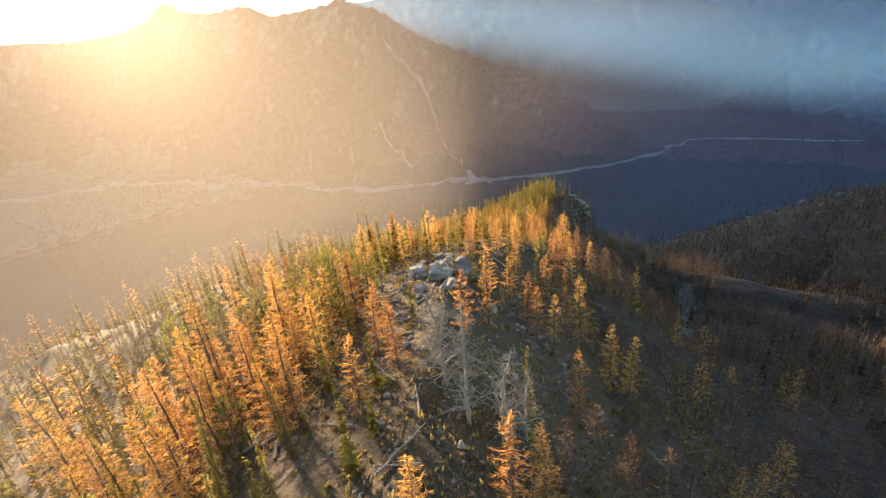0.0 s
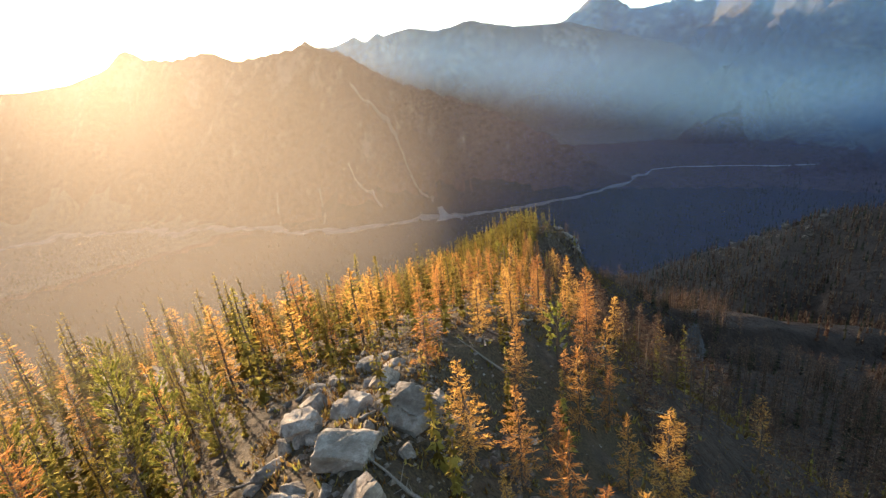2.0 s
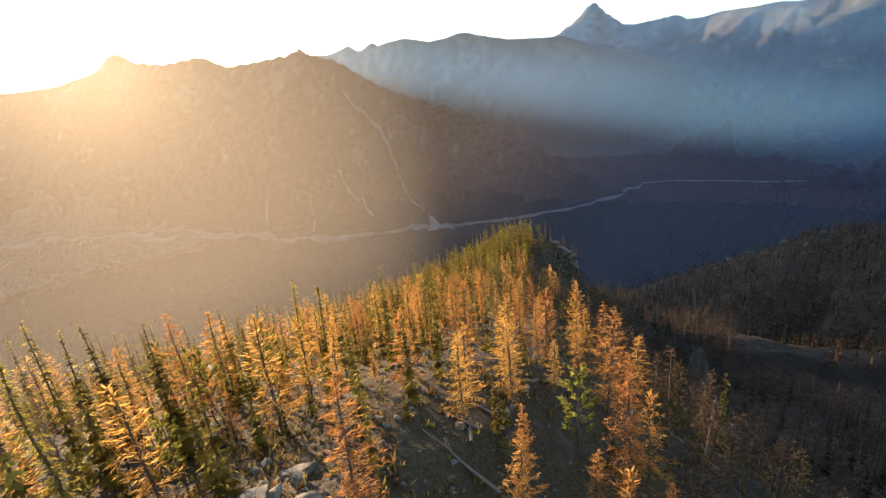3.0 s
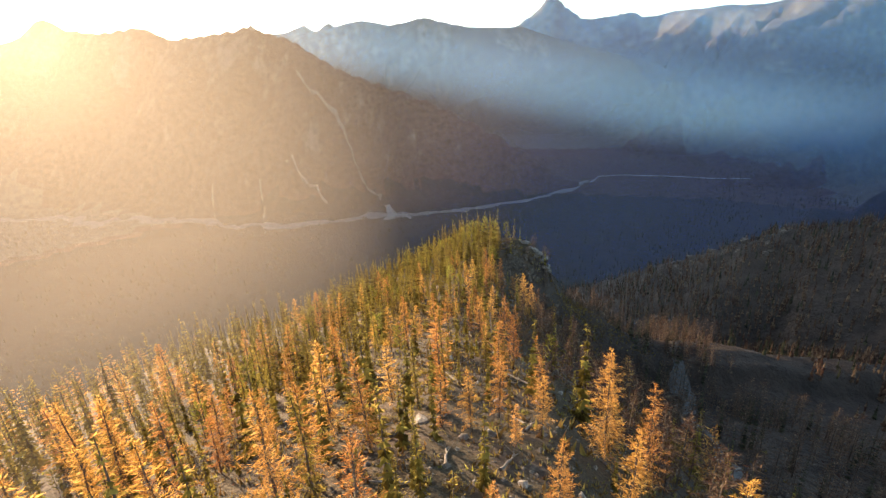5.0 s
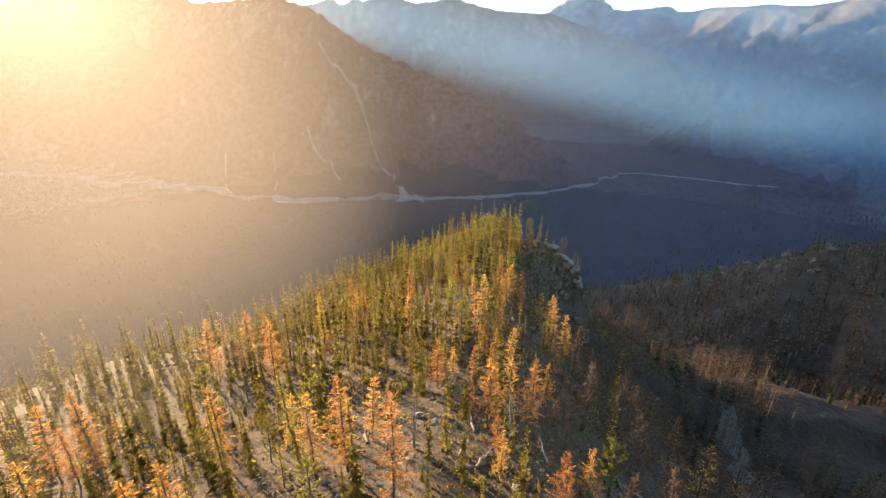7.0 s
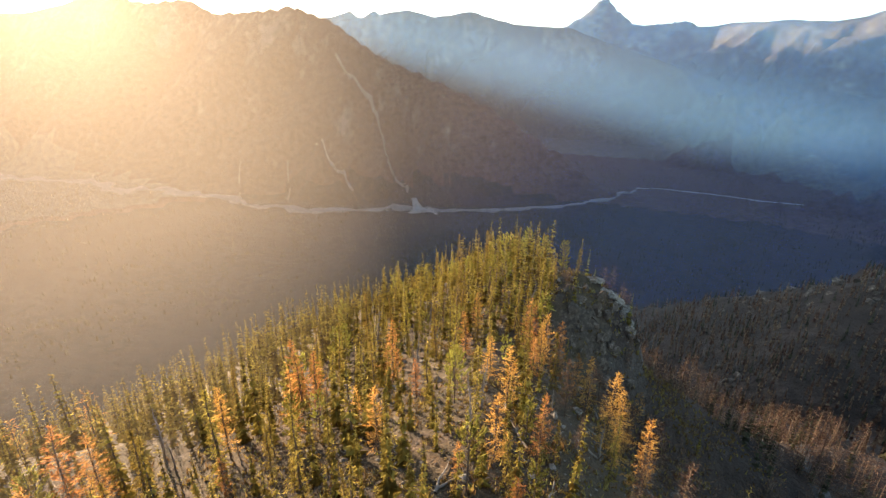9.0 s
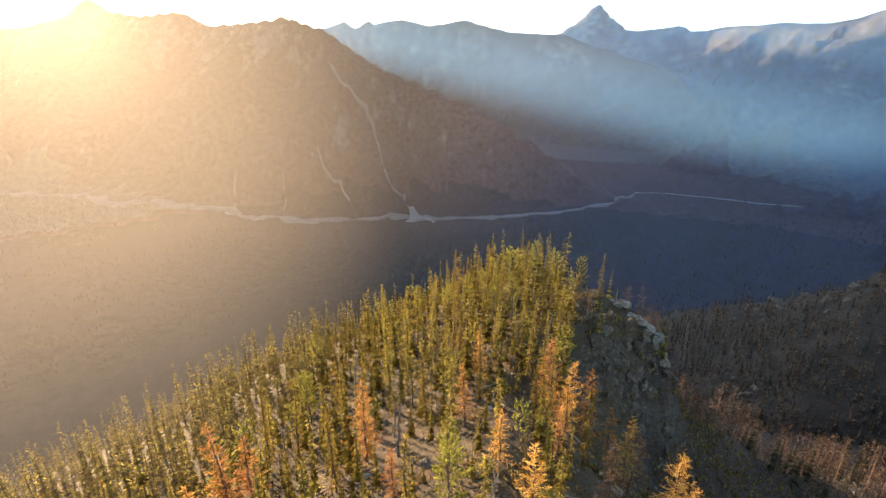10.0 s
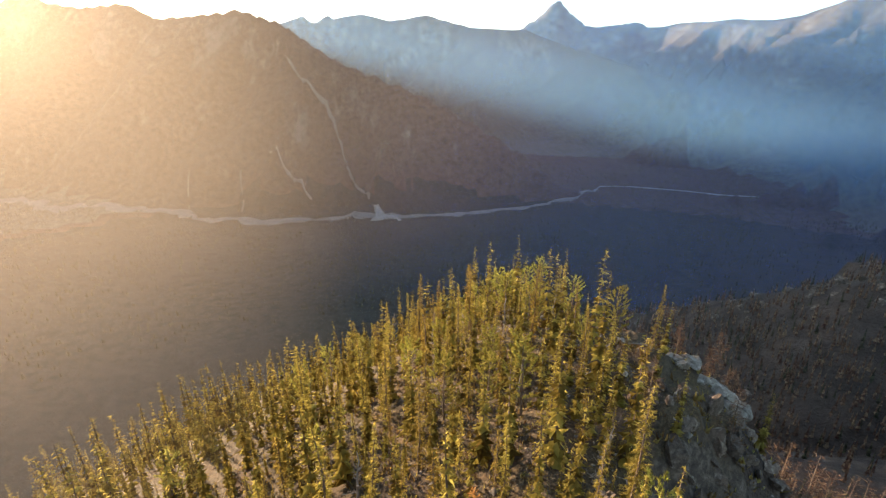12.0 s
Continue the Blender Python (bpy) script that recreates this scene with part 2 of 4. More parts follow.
# crest lines of the mountains round the valley
# The peak near -28 is lowered so that sun reaches the near haze.
CREST_NEAR = [bearing(*p) for p in [(-75, 5, 4300), (-55, 3.4, 4100), (-42, 3.2, 3750), (-36.5, 3.3, 3500), (-33, 3.6, 3350), (-30.3, 4.3, 3240), (-29.4, 5.0, 3190), (-28.2, 6.1, 3140), (-26.6, 5.2, 3060), (-24.7, 4.8, 2950),
                                    (-20.8, 5.3, 2720), (-18.6, 4.3, 2600), (-15.2, 4.6, 2440), (-11, 5.2, 2290), (-7.0, 3.9, 2140),
                                    (-2.8, 0.9, 2010), (2.0, -1.0, 1920), (6.0, -2.6, 1870), (10.0, -4.4, 1830), (16, -7.8, 1790), (21, -10.6, 1770), (26, -13.2, 1760)]]
# The left end is unseen, kept low to let sun onto the haze.
CREST_MID = [bearing(*p) for p in [(-40, 1.3, 4500), (-9.5, 1.1, 4450), (-6.5, 4.3, 4400), (-3.7, 4.6, 4350), (0.6, 5.5, 4300), (3.6, 4.8, 4300), (7.3, 5.4, 4250),
                                   (12.3, 4.2, 4200), (18.0, 3.9, 4050), (22.5, 2.3, 3900), (32, -0.6, 3400), (39, -4.2, 3000), (44, -8, 2750)]]
CREST_FAR = [bearing(*p) for p in [(7, 3.0, 4780), (16.5, 3.6, 4760), (19.3, 5.2, 4740), (20.8, 6.7, 4720), (21.4, 6.7, 4710), (22.3, 5.7, 4690), (24.6, 4.1, 4650),
                                   (29.1, 4.6, 4450), (30, 4.0, 4380), (35, 4.4, 3900), (42.5, 4.3, 3400), (46, 5.6, 3200), (52, 6.0, 3000), (62, 7, 2800), (85, 9, 2700)]]
CREST_BACK = [bearing(*p) for p in [(-6.6, 4.6, 4820), (-5.6, 5.4, 4820), (-4.6, 4.6, 4820), (5.4, 4.8, 4820), (6.6, 5.6, 4820), (7.8, 4.8, 4820)]]
CREST_TEETH = [bearing(*p) for p in [(-12.4, 4.4, 4760), (-11.6, 4.9, 4770), (-10.8, 5.3, 4780), (-10.0, 4.7, 4785), (-8.6, 4.4, 4790), (-6.1, 4.9, 4800), (-4.7, 4.3, 4810), (-2.9, 5.3, 4820), (-1.5, 4.4, 4820)]]
CREST_SIDE = [(700, -150, 40), (420, 180, -30), (301, 344, -99), (283, 356, -108), (254, 404, -140), (215, 520, -215), (190, 700, -330)]


def crest_distance(x, y, crest):
    """Distance to a crest line, its height at the nearest place, and how far along that place is."""
    best = np.full(x.shape, 1e9)
    height, along = np.zeros(x.shape), np.zeros(x.shape)
    run = 0.0
    for (ax, ay, az), (bx, by, bz) in zip(crest, crest[1:]):
        dx, dy = bx - ax, by - ay
        size = math.hypot(dx, dy)
        s = np.clip(((x - ax) * dx + (y - ay) * dy) / size**2, 0, 1)
        d = np.hypot(x - ax - s * dx, y - ay - s * dy)
        near = d < best
        best = np.where(near, d, best)
        height, along = np.where(near, az + s * (bz - az), height), np.where(near, run + s * size, along)
        run += size
    return best, height, along


def mountain(x, y, crest, slope, rib, seed, rough, carve=0.62, slant=0.0, shoulder=200, peaks=12):
    d, z, s = crest_distance(x, y, crest)
    warp = 60 * fbm(x / 300, y / 300, seed + 40, 3)
    ribs = ridged((s + slant * d + warp) / rib, d / (rib * 4.5), seed, 3 if slant < 0.5 else 2, 0.42 if slant < 0.5 else 0.25)
    crag = fbm(x / 90, y / 90, seed + 20, 4)
    return z - slope * d + (ribs - carve) * rough * blend(d, 0, shoulder) + crag * (peaks + (0.09 if slant == 0 else 0.025) * rough * blend(d, 0, 300)), d


# Beyond y 216 the spine is unseen and raised to shade the gully.
SPINE_Y = (-400, -100, 0, 26, 46, 56, 76, 100, 125, 150, 175, 200, 216, 234, 272, 400, 800)
SPINE_X = (-60, -12, -5, -4, -2, -1, 5, 11, 16, 21, 28, 37, 40, 43, 48, 60, 90)
SPINE_Z = (95, 32, 16.5, 13, 11.5, 9.5, 3.6, -7.2, -16.6, -24, -30, -31.2, -35, -46, -64, -175, -430)


def ridge_height(x, y):
    u = x - np.interp(y, SPINE_Y, SPINE_X)
    z = np.interp(y, SPINE_Y, SPINE_Z)
    left, right = np.maximum(-u, 0), np.maximum(u, 0)
    first = np.interp(y, (0, 45, 68, 100, 140, 160, 172, 190, 230), (0.38, 0.28, 0.10, 0.06, 0.10, 0.12, 0.27, 0.36, 0.40))
    fall_left = first * left + np.interp(y, (140, 180), (0.26, 0.14)) * np.maximum(left - 50, 0) + 0.22 * np.maximum(left - 95, 0)
    shelf = blend(y, 184, 191) * blend(y, 218, 205)
    edge, steep = np.interp(y, (0, 35, 45, 60, 68, 80, 150, 178), (6, 3, 1.5, 1.5, 6, 8, 8, 4.5)), np.interp(y, (150, 178), (0.83, 1.15))
    plain = 0.3 * np.minimum(right, edge) + steep * np.clip(right - edge, 0, 18) + 0.95 * np.clip(right - edge - 18, 0, 28) + 0.25 * np.maximum(right - edge - 46, 0)
    brow = 0.13 * np.minimum(right, 12.5) + 0.85 * np.clip(right - 12.5, 0, 7.5) + 2.2 * np.clip(right - 20, 0, 7) + 0.75 * np.clip(right - 27, 0, 27) + 0.25 * np.maximum(right - 54, 0)
    fall_right = plain + (brow - plain) * shelf
    rise = 0.5 * np.exp(-((x + 3) / 7) ** 2 - ((y - 51) / 8) ** 2)
    return z - fall_left - fall_right + rise


def on_floor(az, el):
    p = bearing(az, el, (12 - VALLEY_Z) / math.tan(radians(-el)), (19, 132, 0.5))
    return p[:2]


RIVER = [on_floor(a, e) for a, e in [(-50, -9.6), (-39, -10.6), (-35, -11.3), (-31, -12.6), (-26, -13.6), (-19, -15.3), (-11, -16.8), (-5, -16.9), (2, -17.0), (9.4, -16.9), (18, -15.8), (24.5, -14.4), (26.5, -13.7), (27.3, -12.9)]]


def ground_height(x, y):
    x, y = np.asarray(x, float), np.asarray(y, float)
    ridge = ridge_height(x, y)
    near = np.hypot(x - 20, y - 110)
    u = x - np.interp(y, SPINE_Y, SPINE_X)
    ridge = ridge + fbm(x / 26, y / 26, 3, 4) * (2.2 + 5 * blend(np.abs(u), 20, 80)) + fbm(x / 5, y / 5, 8, 4) * 1.1
    face = blend(u, 3, 8) * blend(u, 40, 28) * blend(y, 176, 184) * blend(y, 216, 206)
    ridge = ridge + face * ((ridged(x / 7, y / 5, 14, 4) - 0.5) * 3.2 + (ridged(x / 2.2 + y / 5, y / 3, 15, 3) - 0.5) * 1.5)
    ridge = ridge + (ridged(x / 90, y / 130, 12, 4) - 0.5) * 30 * blend(near, 180, 500)
    side, _ = mountain(x, y, CREST_SIDE, 0.36, 70, 21, 26)
    side = np.maximum(side, mountain(x, y, CREST_SIDE, 0.30, 40, 25, 18)[0] - 6)
    one, d1 = mountain(x, y, CREST_NEAR, 0.78, 210, 31, 170)
    two, _ = mountain(x, y, CREST_MID, 0.38, 300, 51, 260, 1.0, 0.4, 300, 9)
    three, _ = mountain(x, y, CREST_FAR, 0.56, 225, 71, 345, 0.97, 0.6, 220, 11)
    three = np.maximum(three, mountain(x, y, CREST_BACK, 1.1, 120, 77, 60)[0])
    three = np.maximum(three, mountain(x, y, CREST_TEETH, 0.9, 120, 79, 60, 0.62, 0.0, 200, 14)[0])
    floor = VALLEY_Z + 14 * fbm(x / 300, y / 300, 91, 4) + 0.02 * np.maximum(near - 1500, 0)
    z = np.maximum(np.maximum(np.maximum(ridge, side), one), np.maximum(two, three))
    bed, _, _ = crest_distance(x, y, [(px, py, 0.0) for px, py in RIVER])
    z = np.where(z > floor, floor + (z - floor) * blend(bed, 30, 170), z)
    k = 18.0
    return np.where(z > floor + 150, z, floor + k * np.log1p(np.exp(np.clip((z - floor) / k, -30, 30))))


# ---- mesh helpers ----
def make_mesh(name, verts, faces, mats, smooth=False, index=None):
    me = bpy.data.meshes.new(name)
    verts = np.asarray(verts, np.float32)
    if isinstance(faces, np.ndarray):
        n, k = faces.shape
        me.vertices.add(len(verts))
        me.vertices.foreach_set("co", verts.ravel())
        me.loops.add(n * k)
        me.loops.foreach_set("vertex_index", faces.ravel().astype(np.int32))
        me.polygons.add(n)
        me.polygons.foreach_set("loop_start", np.arange(0, n * k, k, dtype=np.int32))
    else:
        me.from_pydata([tuple(v) for v in verts.tolist()], [], faces)
    for m in mats if isinstance(mats, (list, tuple)) else [mats]:
        me.materials.append(m)
    if index is not None:
        me.polygons.foreach_set("material_index", np.asarray(index, np.int32))
    me.polygons.foreach_set("use_smooth", np.full(len(me.polygons), smooth))
    me.update(calc_edges=True)
    return me


def part(name, me, parent, label=""):
    ob = new(name, me)
    ob.parent = parent
    return tagged(ob, label)


# ---- ground ----
def steps(lo, hi, a, b, fine, grow, most):
    """Grid lines: fine between a and b, wider and wider outside."""
    mid = list(np.arange(a, b, fine))
    up, d, v = [], fine, mid[-1]
    while v < hi:
        d = min(d * grow, most)
        v += d
        up.append(v)
    down, d, v = [], fine, a
    while v > lo:
        d = min(d * grow, most)
        v -= d
        down.append(v)
    return np.array(down[::-1] + mid + up)


gx = steps(-4300, 4500, -60, 75, 1.0, 1.06, 38)
gy = steps(-500, 4930, 0, 225, 1.0, 1.06, 38)
GX, GY = np.meshgrid(gx, gy)
GZ = ground_height(GX, GY)
quads = (np.arange(len(gy) - 1)[:, None] * len(gx) + np.arange(len(gx) - 1)[None]).ravel()
quads = np.stack([quads, quads + 1, quads + 1 + len(gx), quads + len(gx)], 1)
cx, cy = GX.ravel()[quads[:, 0]], GY.ravel()[quads[:, 0]]
cz = GZ.ravel()[quads[:, 0]]
cover = np.full(len(quads), 1)
cover[np.hypot(cx - 20, cy - 110) < 230] = 0
# Right of the crest the darker ground stands in for the slope's shade.
cover[cx - np.interp(cy, SPINE_Y, SPINE_X) > 17 + 5 * fbm(cx / 12, cy / 12, 5, 3)] = 1
cover[(cz < VALLEY_Z + 45) & (np.hypot(cx, cy) < 1700)] = 3
cover[(np.hypot(cx, cy) > 1750) & (crest_distance(cx, cy, CREST_NEAR)[0] > 700)] = 2
ground = new("ground", make_mesh("ground", np.stack([GX.ravel(), GY.ravel(), GZ.ravel()], 1), quads, [SOIL, WOODED, BARE, VALLEY], True, cover))
tagged(ground, "forested ridge, deep wooded valley and mountainsides", "ground", kind="structure")


def drape(name, line, widths, mat, lift, label, category, seed, step=8.0):
    """A strip of gravel or scree laid over the ground along a line, with a ragged edge."""
    pts, wid = [], []
    for (a, b), (wa, wb) in zip(zip(line, line[1:]), zip(widths, widths[1:])):
        n = max(1, int(math.hypot(b[0] - a[0], b[1] - a[1]) / step))
        for i in range(n):
            s = i / n
            pts.append((a[0] + s * (b[0] - a[0]), a[1] + s * (b[1] - a[1])))
            wid.append(wa + s * (wb - wa))
    pts, wid = np.array(pts), np.array(wid)
    i = np.arange(len(pts))
    pts = pts + np.stack([fbm(i / 9.0, i * 0 + seed, seed, 3), fbm(i / 9.0, i * 0 + seed, seed + 9, 3)], 1) * wid[:, None] * 1.2
    way = np.gradient(pts, axis=0)
    way /= np.linalg.norm(way, axis=1)[:, None] + 1e-9
    side = np.stack([-way[:, 1], way[:, 0]], 1)
    k = 7
    rows = []
    for j in range(k):
        f = j / (k - 1) - 0.5
        edge = 0.85 + 3.2 * fbm(i / 3.5, i * 0 + (seed if f < 0 else seed + 50), seed + 3, 4)
        q = pts + side * (f * wid * np.clip(edge, 0.06, 2.2))[:, None]
        drop = np.where(j in (0, k - 1), -lift * 1.2, lift)
        rows.append(np.stack([q[:, 0], q[:, 1], ground_height(q[:, 0], q[:, 1]) + drop + (fbm(q[:, 0] / 9, q[:, 1] / 9, seed, 3) * lift)], 1))
    v = np.stack(rows, 1).reshape(-1, 3)
    f = (np.arange(len(pts) - 1)[:, None] * k + np.arange(k - 1)[None]).ravel()
    f = np.stack([f, f + k, f + k + 1, f + 1], 1)
    ob = new(name, make_mesh(name, v, f, mat, True))
    return tagged(ob, label, category, kind="structure")


drape("river", RIVER, [40, 44, 42, 42, 46, 46, 50, 36, 44, 34, 20, 24, 12, 6], GRAVEL, 4.0, "pale gravel river bed winding along the valley floor", "river", 5)
drape("river", [on_floor(a, e) for a, e in [(27.2, -12.9), (30.4, -12.67), (34.3, -12.66), (39, -12.67), (43.6, -12.42)]], [3, 3, 4, 8, 3], GRAVEL, 2.0,
      "pale braided river bed far along the valley", "river", 15)


def meet(az, el, eye=(19, 132, 0.5), start=900.0):
    """Where a line of sight meets the ground."""
    far = np.arange(start, 4600, 6.0)
    x, y = eye[0] + far * math.sin(radians(az)), eye[1] + far * math.cos(radians(az))
    under = np.nonzero(ground_height(x, y) > eye[2] + far * math.tan(radians(el)))[0]
    i = under[0] if len(under) else -1
    return x[i], y[i]


# gullies and scree chutes on the mountain across the river
for line, wide, seed in (([(-7.5, 1.0), (-5.8, -1.2), (-4.0, -3.4), (-3.0, -6.5), (-1.9, -10.8)], [6, 12, 17, 11, 6], 61),
                         ([(-1.9, -10.8), (-0.6, -13.2), (1.2, -15.9)], [9, 9, 16], 62),
                         ([(-10.3, -8.6), (-8.2, -11.6), (-5.9, -14.9)], [7, 13, 20], 63),
                         ([(-9.2, -9.6), (-7.0, -13.0)], [5, 8], 64),
                         ([(-18.6, -10.3), (-19.0, -12.6), (-19.3, -15.0)], [7, 7, 9], 65),
                         ([(-13.6, -10.6), (-13.9, -14.8)], [5, 8], 66)):
    drape("scree_chute", [meet(*p) for p in line], wide, SCREE, 2.5, "pale scree chute down the wooded mountainside", "scree", seed)
drape("gravel_fan", [meet(1.0, -15.2), meet(1.4, -16.2), on_floor(1.8, -17.0), on_floor(2.6, -17.6)], [14, 38, 70, 50], GRAVEL, 5.5,
      "white gravel fan where a gully meets the river", "gravel", 70)

# stony runnels in the gully below the ridge
for x0, y0, x1, y1, w, seed in ((70, 128, 84, 165, 6, 81), (84, 165, 103, 196, 7, 82), (103, 196, 118, 222, 5, 83), (122, 120, 150, 128, 9, 84)):
    drape("scree_patch", [(x0, y0), ((x0 + x1) / 2 + 3, (y0 + y1) / 2), (x1, y1)], [w * 0.5, w, w * 0.6], SCREE, 0.4, "grey stony runnel between dark trees in the gully", "scree", seed, 1.5)


# ---- scattering sheets for haze, sunbeam and glare ----
def haze_sheet(name, x, y, top, mat, label):
    low = ground_height(x, y) - 10
    v = [np.stack([x, y, low + (top - low) * s], 1) for s in np.linspace(0, 1, 14)]
    n = len(x)
    f = (np.arange(13)[:, None] * n + np.arange(n - 1)[None]).ravel()
    ob = new(name, make_mesh(name, np.concatenate(v), np.stack([f, f + 1, f + 1 + n, f + n], 1), mat, True))
    return tagged(ob, label, "haze", kind="stuff")


round_az = np.radians(np.linspace(-100, 62, 80))
haze_sheet("haze", 10 + 285 * np.sin(round_az), 90 + 285 * np.cos(round_az), 620, HAZE_NEAR, "thin sheet standing in for sunlit haze and sun glare over the valley")
# Two added glare veils left of the path.
side_y = np.linspace(-30, 290, 60)
haze_sheet("haze", np.interp(side_y, (-30, 60, 120, 160, 200, 290), (-34, -18, -8, 0, 10, 40)), side_y, 90, HAZE_GLARE, "faint sheet added to veil the wooded flank like sun glare")
haze_sheet("haze", np.interp(side_y, (-30, 60, 120, 160, 200, 290), (-58, -40, -30, -22, -12, 18)), side_y, 90, HAZE_GLARE, "second faint glare sheet added over the lower wooded flank")
wide_az = np.radians(np.linspace(-18, 75, 60))
haze_sheet("haze", 10 + 900 * np.sin(wide_az), 90 + 900 * np.cos(wide_az), 420, HAZE_SHADE, "sheet tinted blue to look like shaded haze over the valley")
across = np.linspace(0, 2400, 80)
haze_sheet("haze", -380 + 0.762 * across, 2380 - 0.575 * across, 750, HAZE_BEAM, "blue valley haze sheet with a sunbeam shaped in its density")


back_az = np.radians(np.linspace(12, 60, 50))
back_far = np.interp(np.degrees(back_az), (12, 22, 30, 40, 60), (4560, 4250, 3400, 2400, 1950))
haze_sheet("haze", 10 + back_far * np.sin(back_az), 80 + back_far * np.cos(back_az), 900, HAZE_BACK, "sheet tinted blue for the haze before the far mountains")


# ---- trees ----
def tube(points, radii, sides):
    """A tapered tube through points: vertices and quads."""
    p = np.asarray(points, float)
    v, f = [], []
    turn = np.linspace(0, 2 * np.pi, sides, endpoint=False)
    for i in range(len(p)):
        w = p[min(i + 1, len(p) - 1)] - p[max(i - 1, 0)]
        w = w / (np.linalg.norm(w) + 1e-9)
        a = np.cross(w, (0.31, 0.17, 0.93) if abs(w[2]) < 0.9 else (1, 0, 0))
        a = a / np.linalg.norm(a)
        b = np.cross(w, a)
        v += list(p[i] + radii[i] * (np.cos(turn)[:, None] * a + np.sin(turn)[:, None] * b))
    for i in range(len(p) - 1):
        for k in range(sides):
            n = (k + 1) % sides
            f.append((i * sides + k, i * sides + n, (i + 1) * sides + n, (i + 1) * sides + k))
    return v, f


class Builder:
    def __init__(self):
        self.v, self.f = [], []

    def add(self, v, f):
        n = len(self.v)
        self.v += list(v)
        self.f += [tuple(i + n for i in q) for q in f]

    def tuft(self, at, way, size, rng, wide=0.24):
        """A spray of needles: a narrow pointed blade."""
        side = rng.normal(size=3)
        side -= way * (side @ way)
        side *= size * wide / (np.linalg.norm(side) + 1e-9)
        n = len(self.v)
        self.v += [at - side * 0.6, at + way * size, at + side * 0.8 + way * size * 0.25]
        self.f.append((n, n + 1, n + 2))

    def mesh(self, name, mat, smooth=False):
        return make_mesh(name, np.array(self.v), np.array(self.f), mat, smooth)


def unit(v):
    return v / (np.linalg.norm(v) + 1e-9)


def conifer(kind, height, seed, fine=1.0):
    """Trunk and crown of one tree, standing at the origin. kind: larch, spruce or pine; fine: how many sprays it carries."""
    rng = np.random.default_rng(seed)
    wood, leaf = Builder(), Builder()
    lean = rng.normal(size=2) * 0.012 * height
    rings = 6 if fine > 0.5 else 3
    s = np.linspace(0, 1, rings)
    wig = rng.normal(size=(rings, 2)) * 0.006 * height * (s * (1 - s))[:, None] * 4
    line = np.stack([lean[0] * s**1.5 + wig[:, 0], lean[1] * s**1.5 + wig[:, 1], height * s - 0.4 * (s == 0)], 1)
    base = {"larch": 0.0095, "spruce": 0.0085, "pine": 0.0105}[kind] * height
    wood.add(*tube(line, base * (1.02 - s) ** 0.85 + 0.012, 5 if fine > 0.5 else 3))

    def stem(t):
        return np.array([np.interp(t, s, line[:, k]) for k in range(3)])

    per, low, reach, gap = {"larch": (9.5, 0.07, 0.215, 0.06), "spruce": (13.0, 0.03, 0.120, 0.04), "pine": (7.5, 0.10, 0.24, 0.22)}[kind]
    low += 0.08 * rng.random()
    count = int(height * per * (fine**0.35))
    lop = rng.random() * 6.28
    if kind == "spruce" and fine < 0.5:
        tiers, points = int(height * (1.8 if fine > 0.1 else 1.3)), 5
        for i in range(tiers):
            t = low + (0.98 - low) * (i + rng.random() * 0.7) / tiers
            w = height * reach * (1.02 - t) ** 0.9 * rng.uniform(0.55, 0.92)
            ring = [stem(min(1.0, t + 0.25 * w / height)) + np.array([rng.normal() * 0.03, rng.normal() * 0.03, 0])]
            for j in range(points * 2):
                a, q = 3.1416 * (j + rng.uniform(-0.3, 0.3)) / points + i, w * (rng.uniform(0.7, 1.1) if j % 2 else rng.uniform(0.35, 0.6))
                ring.append(stem(t) + np.array([math.cos(a) * q, math.sin(a) * q, -q * rng.uniform(0.15, 0.55)]))
            leaf.add(ring, [(0, 1 + j, 1 + (j + 1) % (points * 2)) for j in range(points * 2) if rng.random() < 0.9])
    for i in range(count):
        t = low + (1 - low) * ((i + rng.random()) / count) ** 0.92
        if rng.random() < 0.07:
            continue
        turn = i * 2.4 + rng.normal() * 0.5
        shape = {"larch": (1.04 - t) ** 0.72 * (0.75 + 0.25 * min(1, (t - low) * 5 + 0.25)),
                 "spruce": (1.02 - t) ** 0.95 * (0.82 + 0.18 * math.sin(t * 23 + seed)),
                 "pine": math.sqrt(max(0.02, 1 - ((t - 0.55) / 0.50) ** 2)) * 0.85}[kind]
        size = height * reach * shape * (0.50 + 0.62 * rng.random()) * (1 + 0.16 * math.cos(turn - lop))
        up = {"larch": 0.42 * t - 0.22, "spruce": 0.25 * t - 0.42, "pine": 0.35 + 0.55 * t}[kind] + rng.normal() * 0.13
        root = stem(t)
        way = unit(np.array([math.cos(turn), math.sin(turn), up]))
        bend = {"larch": 0.10, "spruce": 0.16, "pine": 0.25}[kind] * size
        knots = [root, root + way * size * 0.5 - np.array([0, 0, bend * 0.15]), root + way * size + np.array([0, 0, bend])]
        if fine > 0.5 and (kind != "spruce" or i % 2):
            thick = max(0.010, base * 0.16 * (1 - t) + 0.010)
            wood.add(*tube([knots[0], knots[2]], (thick, 0.006), 3))
        spray = {"larch": 0.22, "spruce": 0.19, "pine": 0.18}[kind] / fine ** (0.30 if kind == "larch" else 0.14)
        n = max(5 if fine > 0.5 else 2, int(size * fine * {"larch": 34.0, "spruce": 44.0, "pine": 38.0}[kind] + 1.5))
        if kind == "pine":
            n = max(3, int(n * 1.25))
        across = unit(np.cross(way, (0, 0, 1)))
        for k in range(n):
            a = gap + (1 - gap) * ((k + rng.random()) / n)
            if kind == "pine":
                a = 0.42 + 0.58 * a
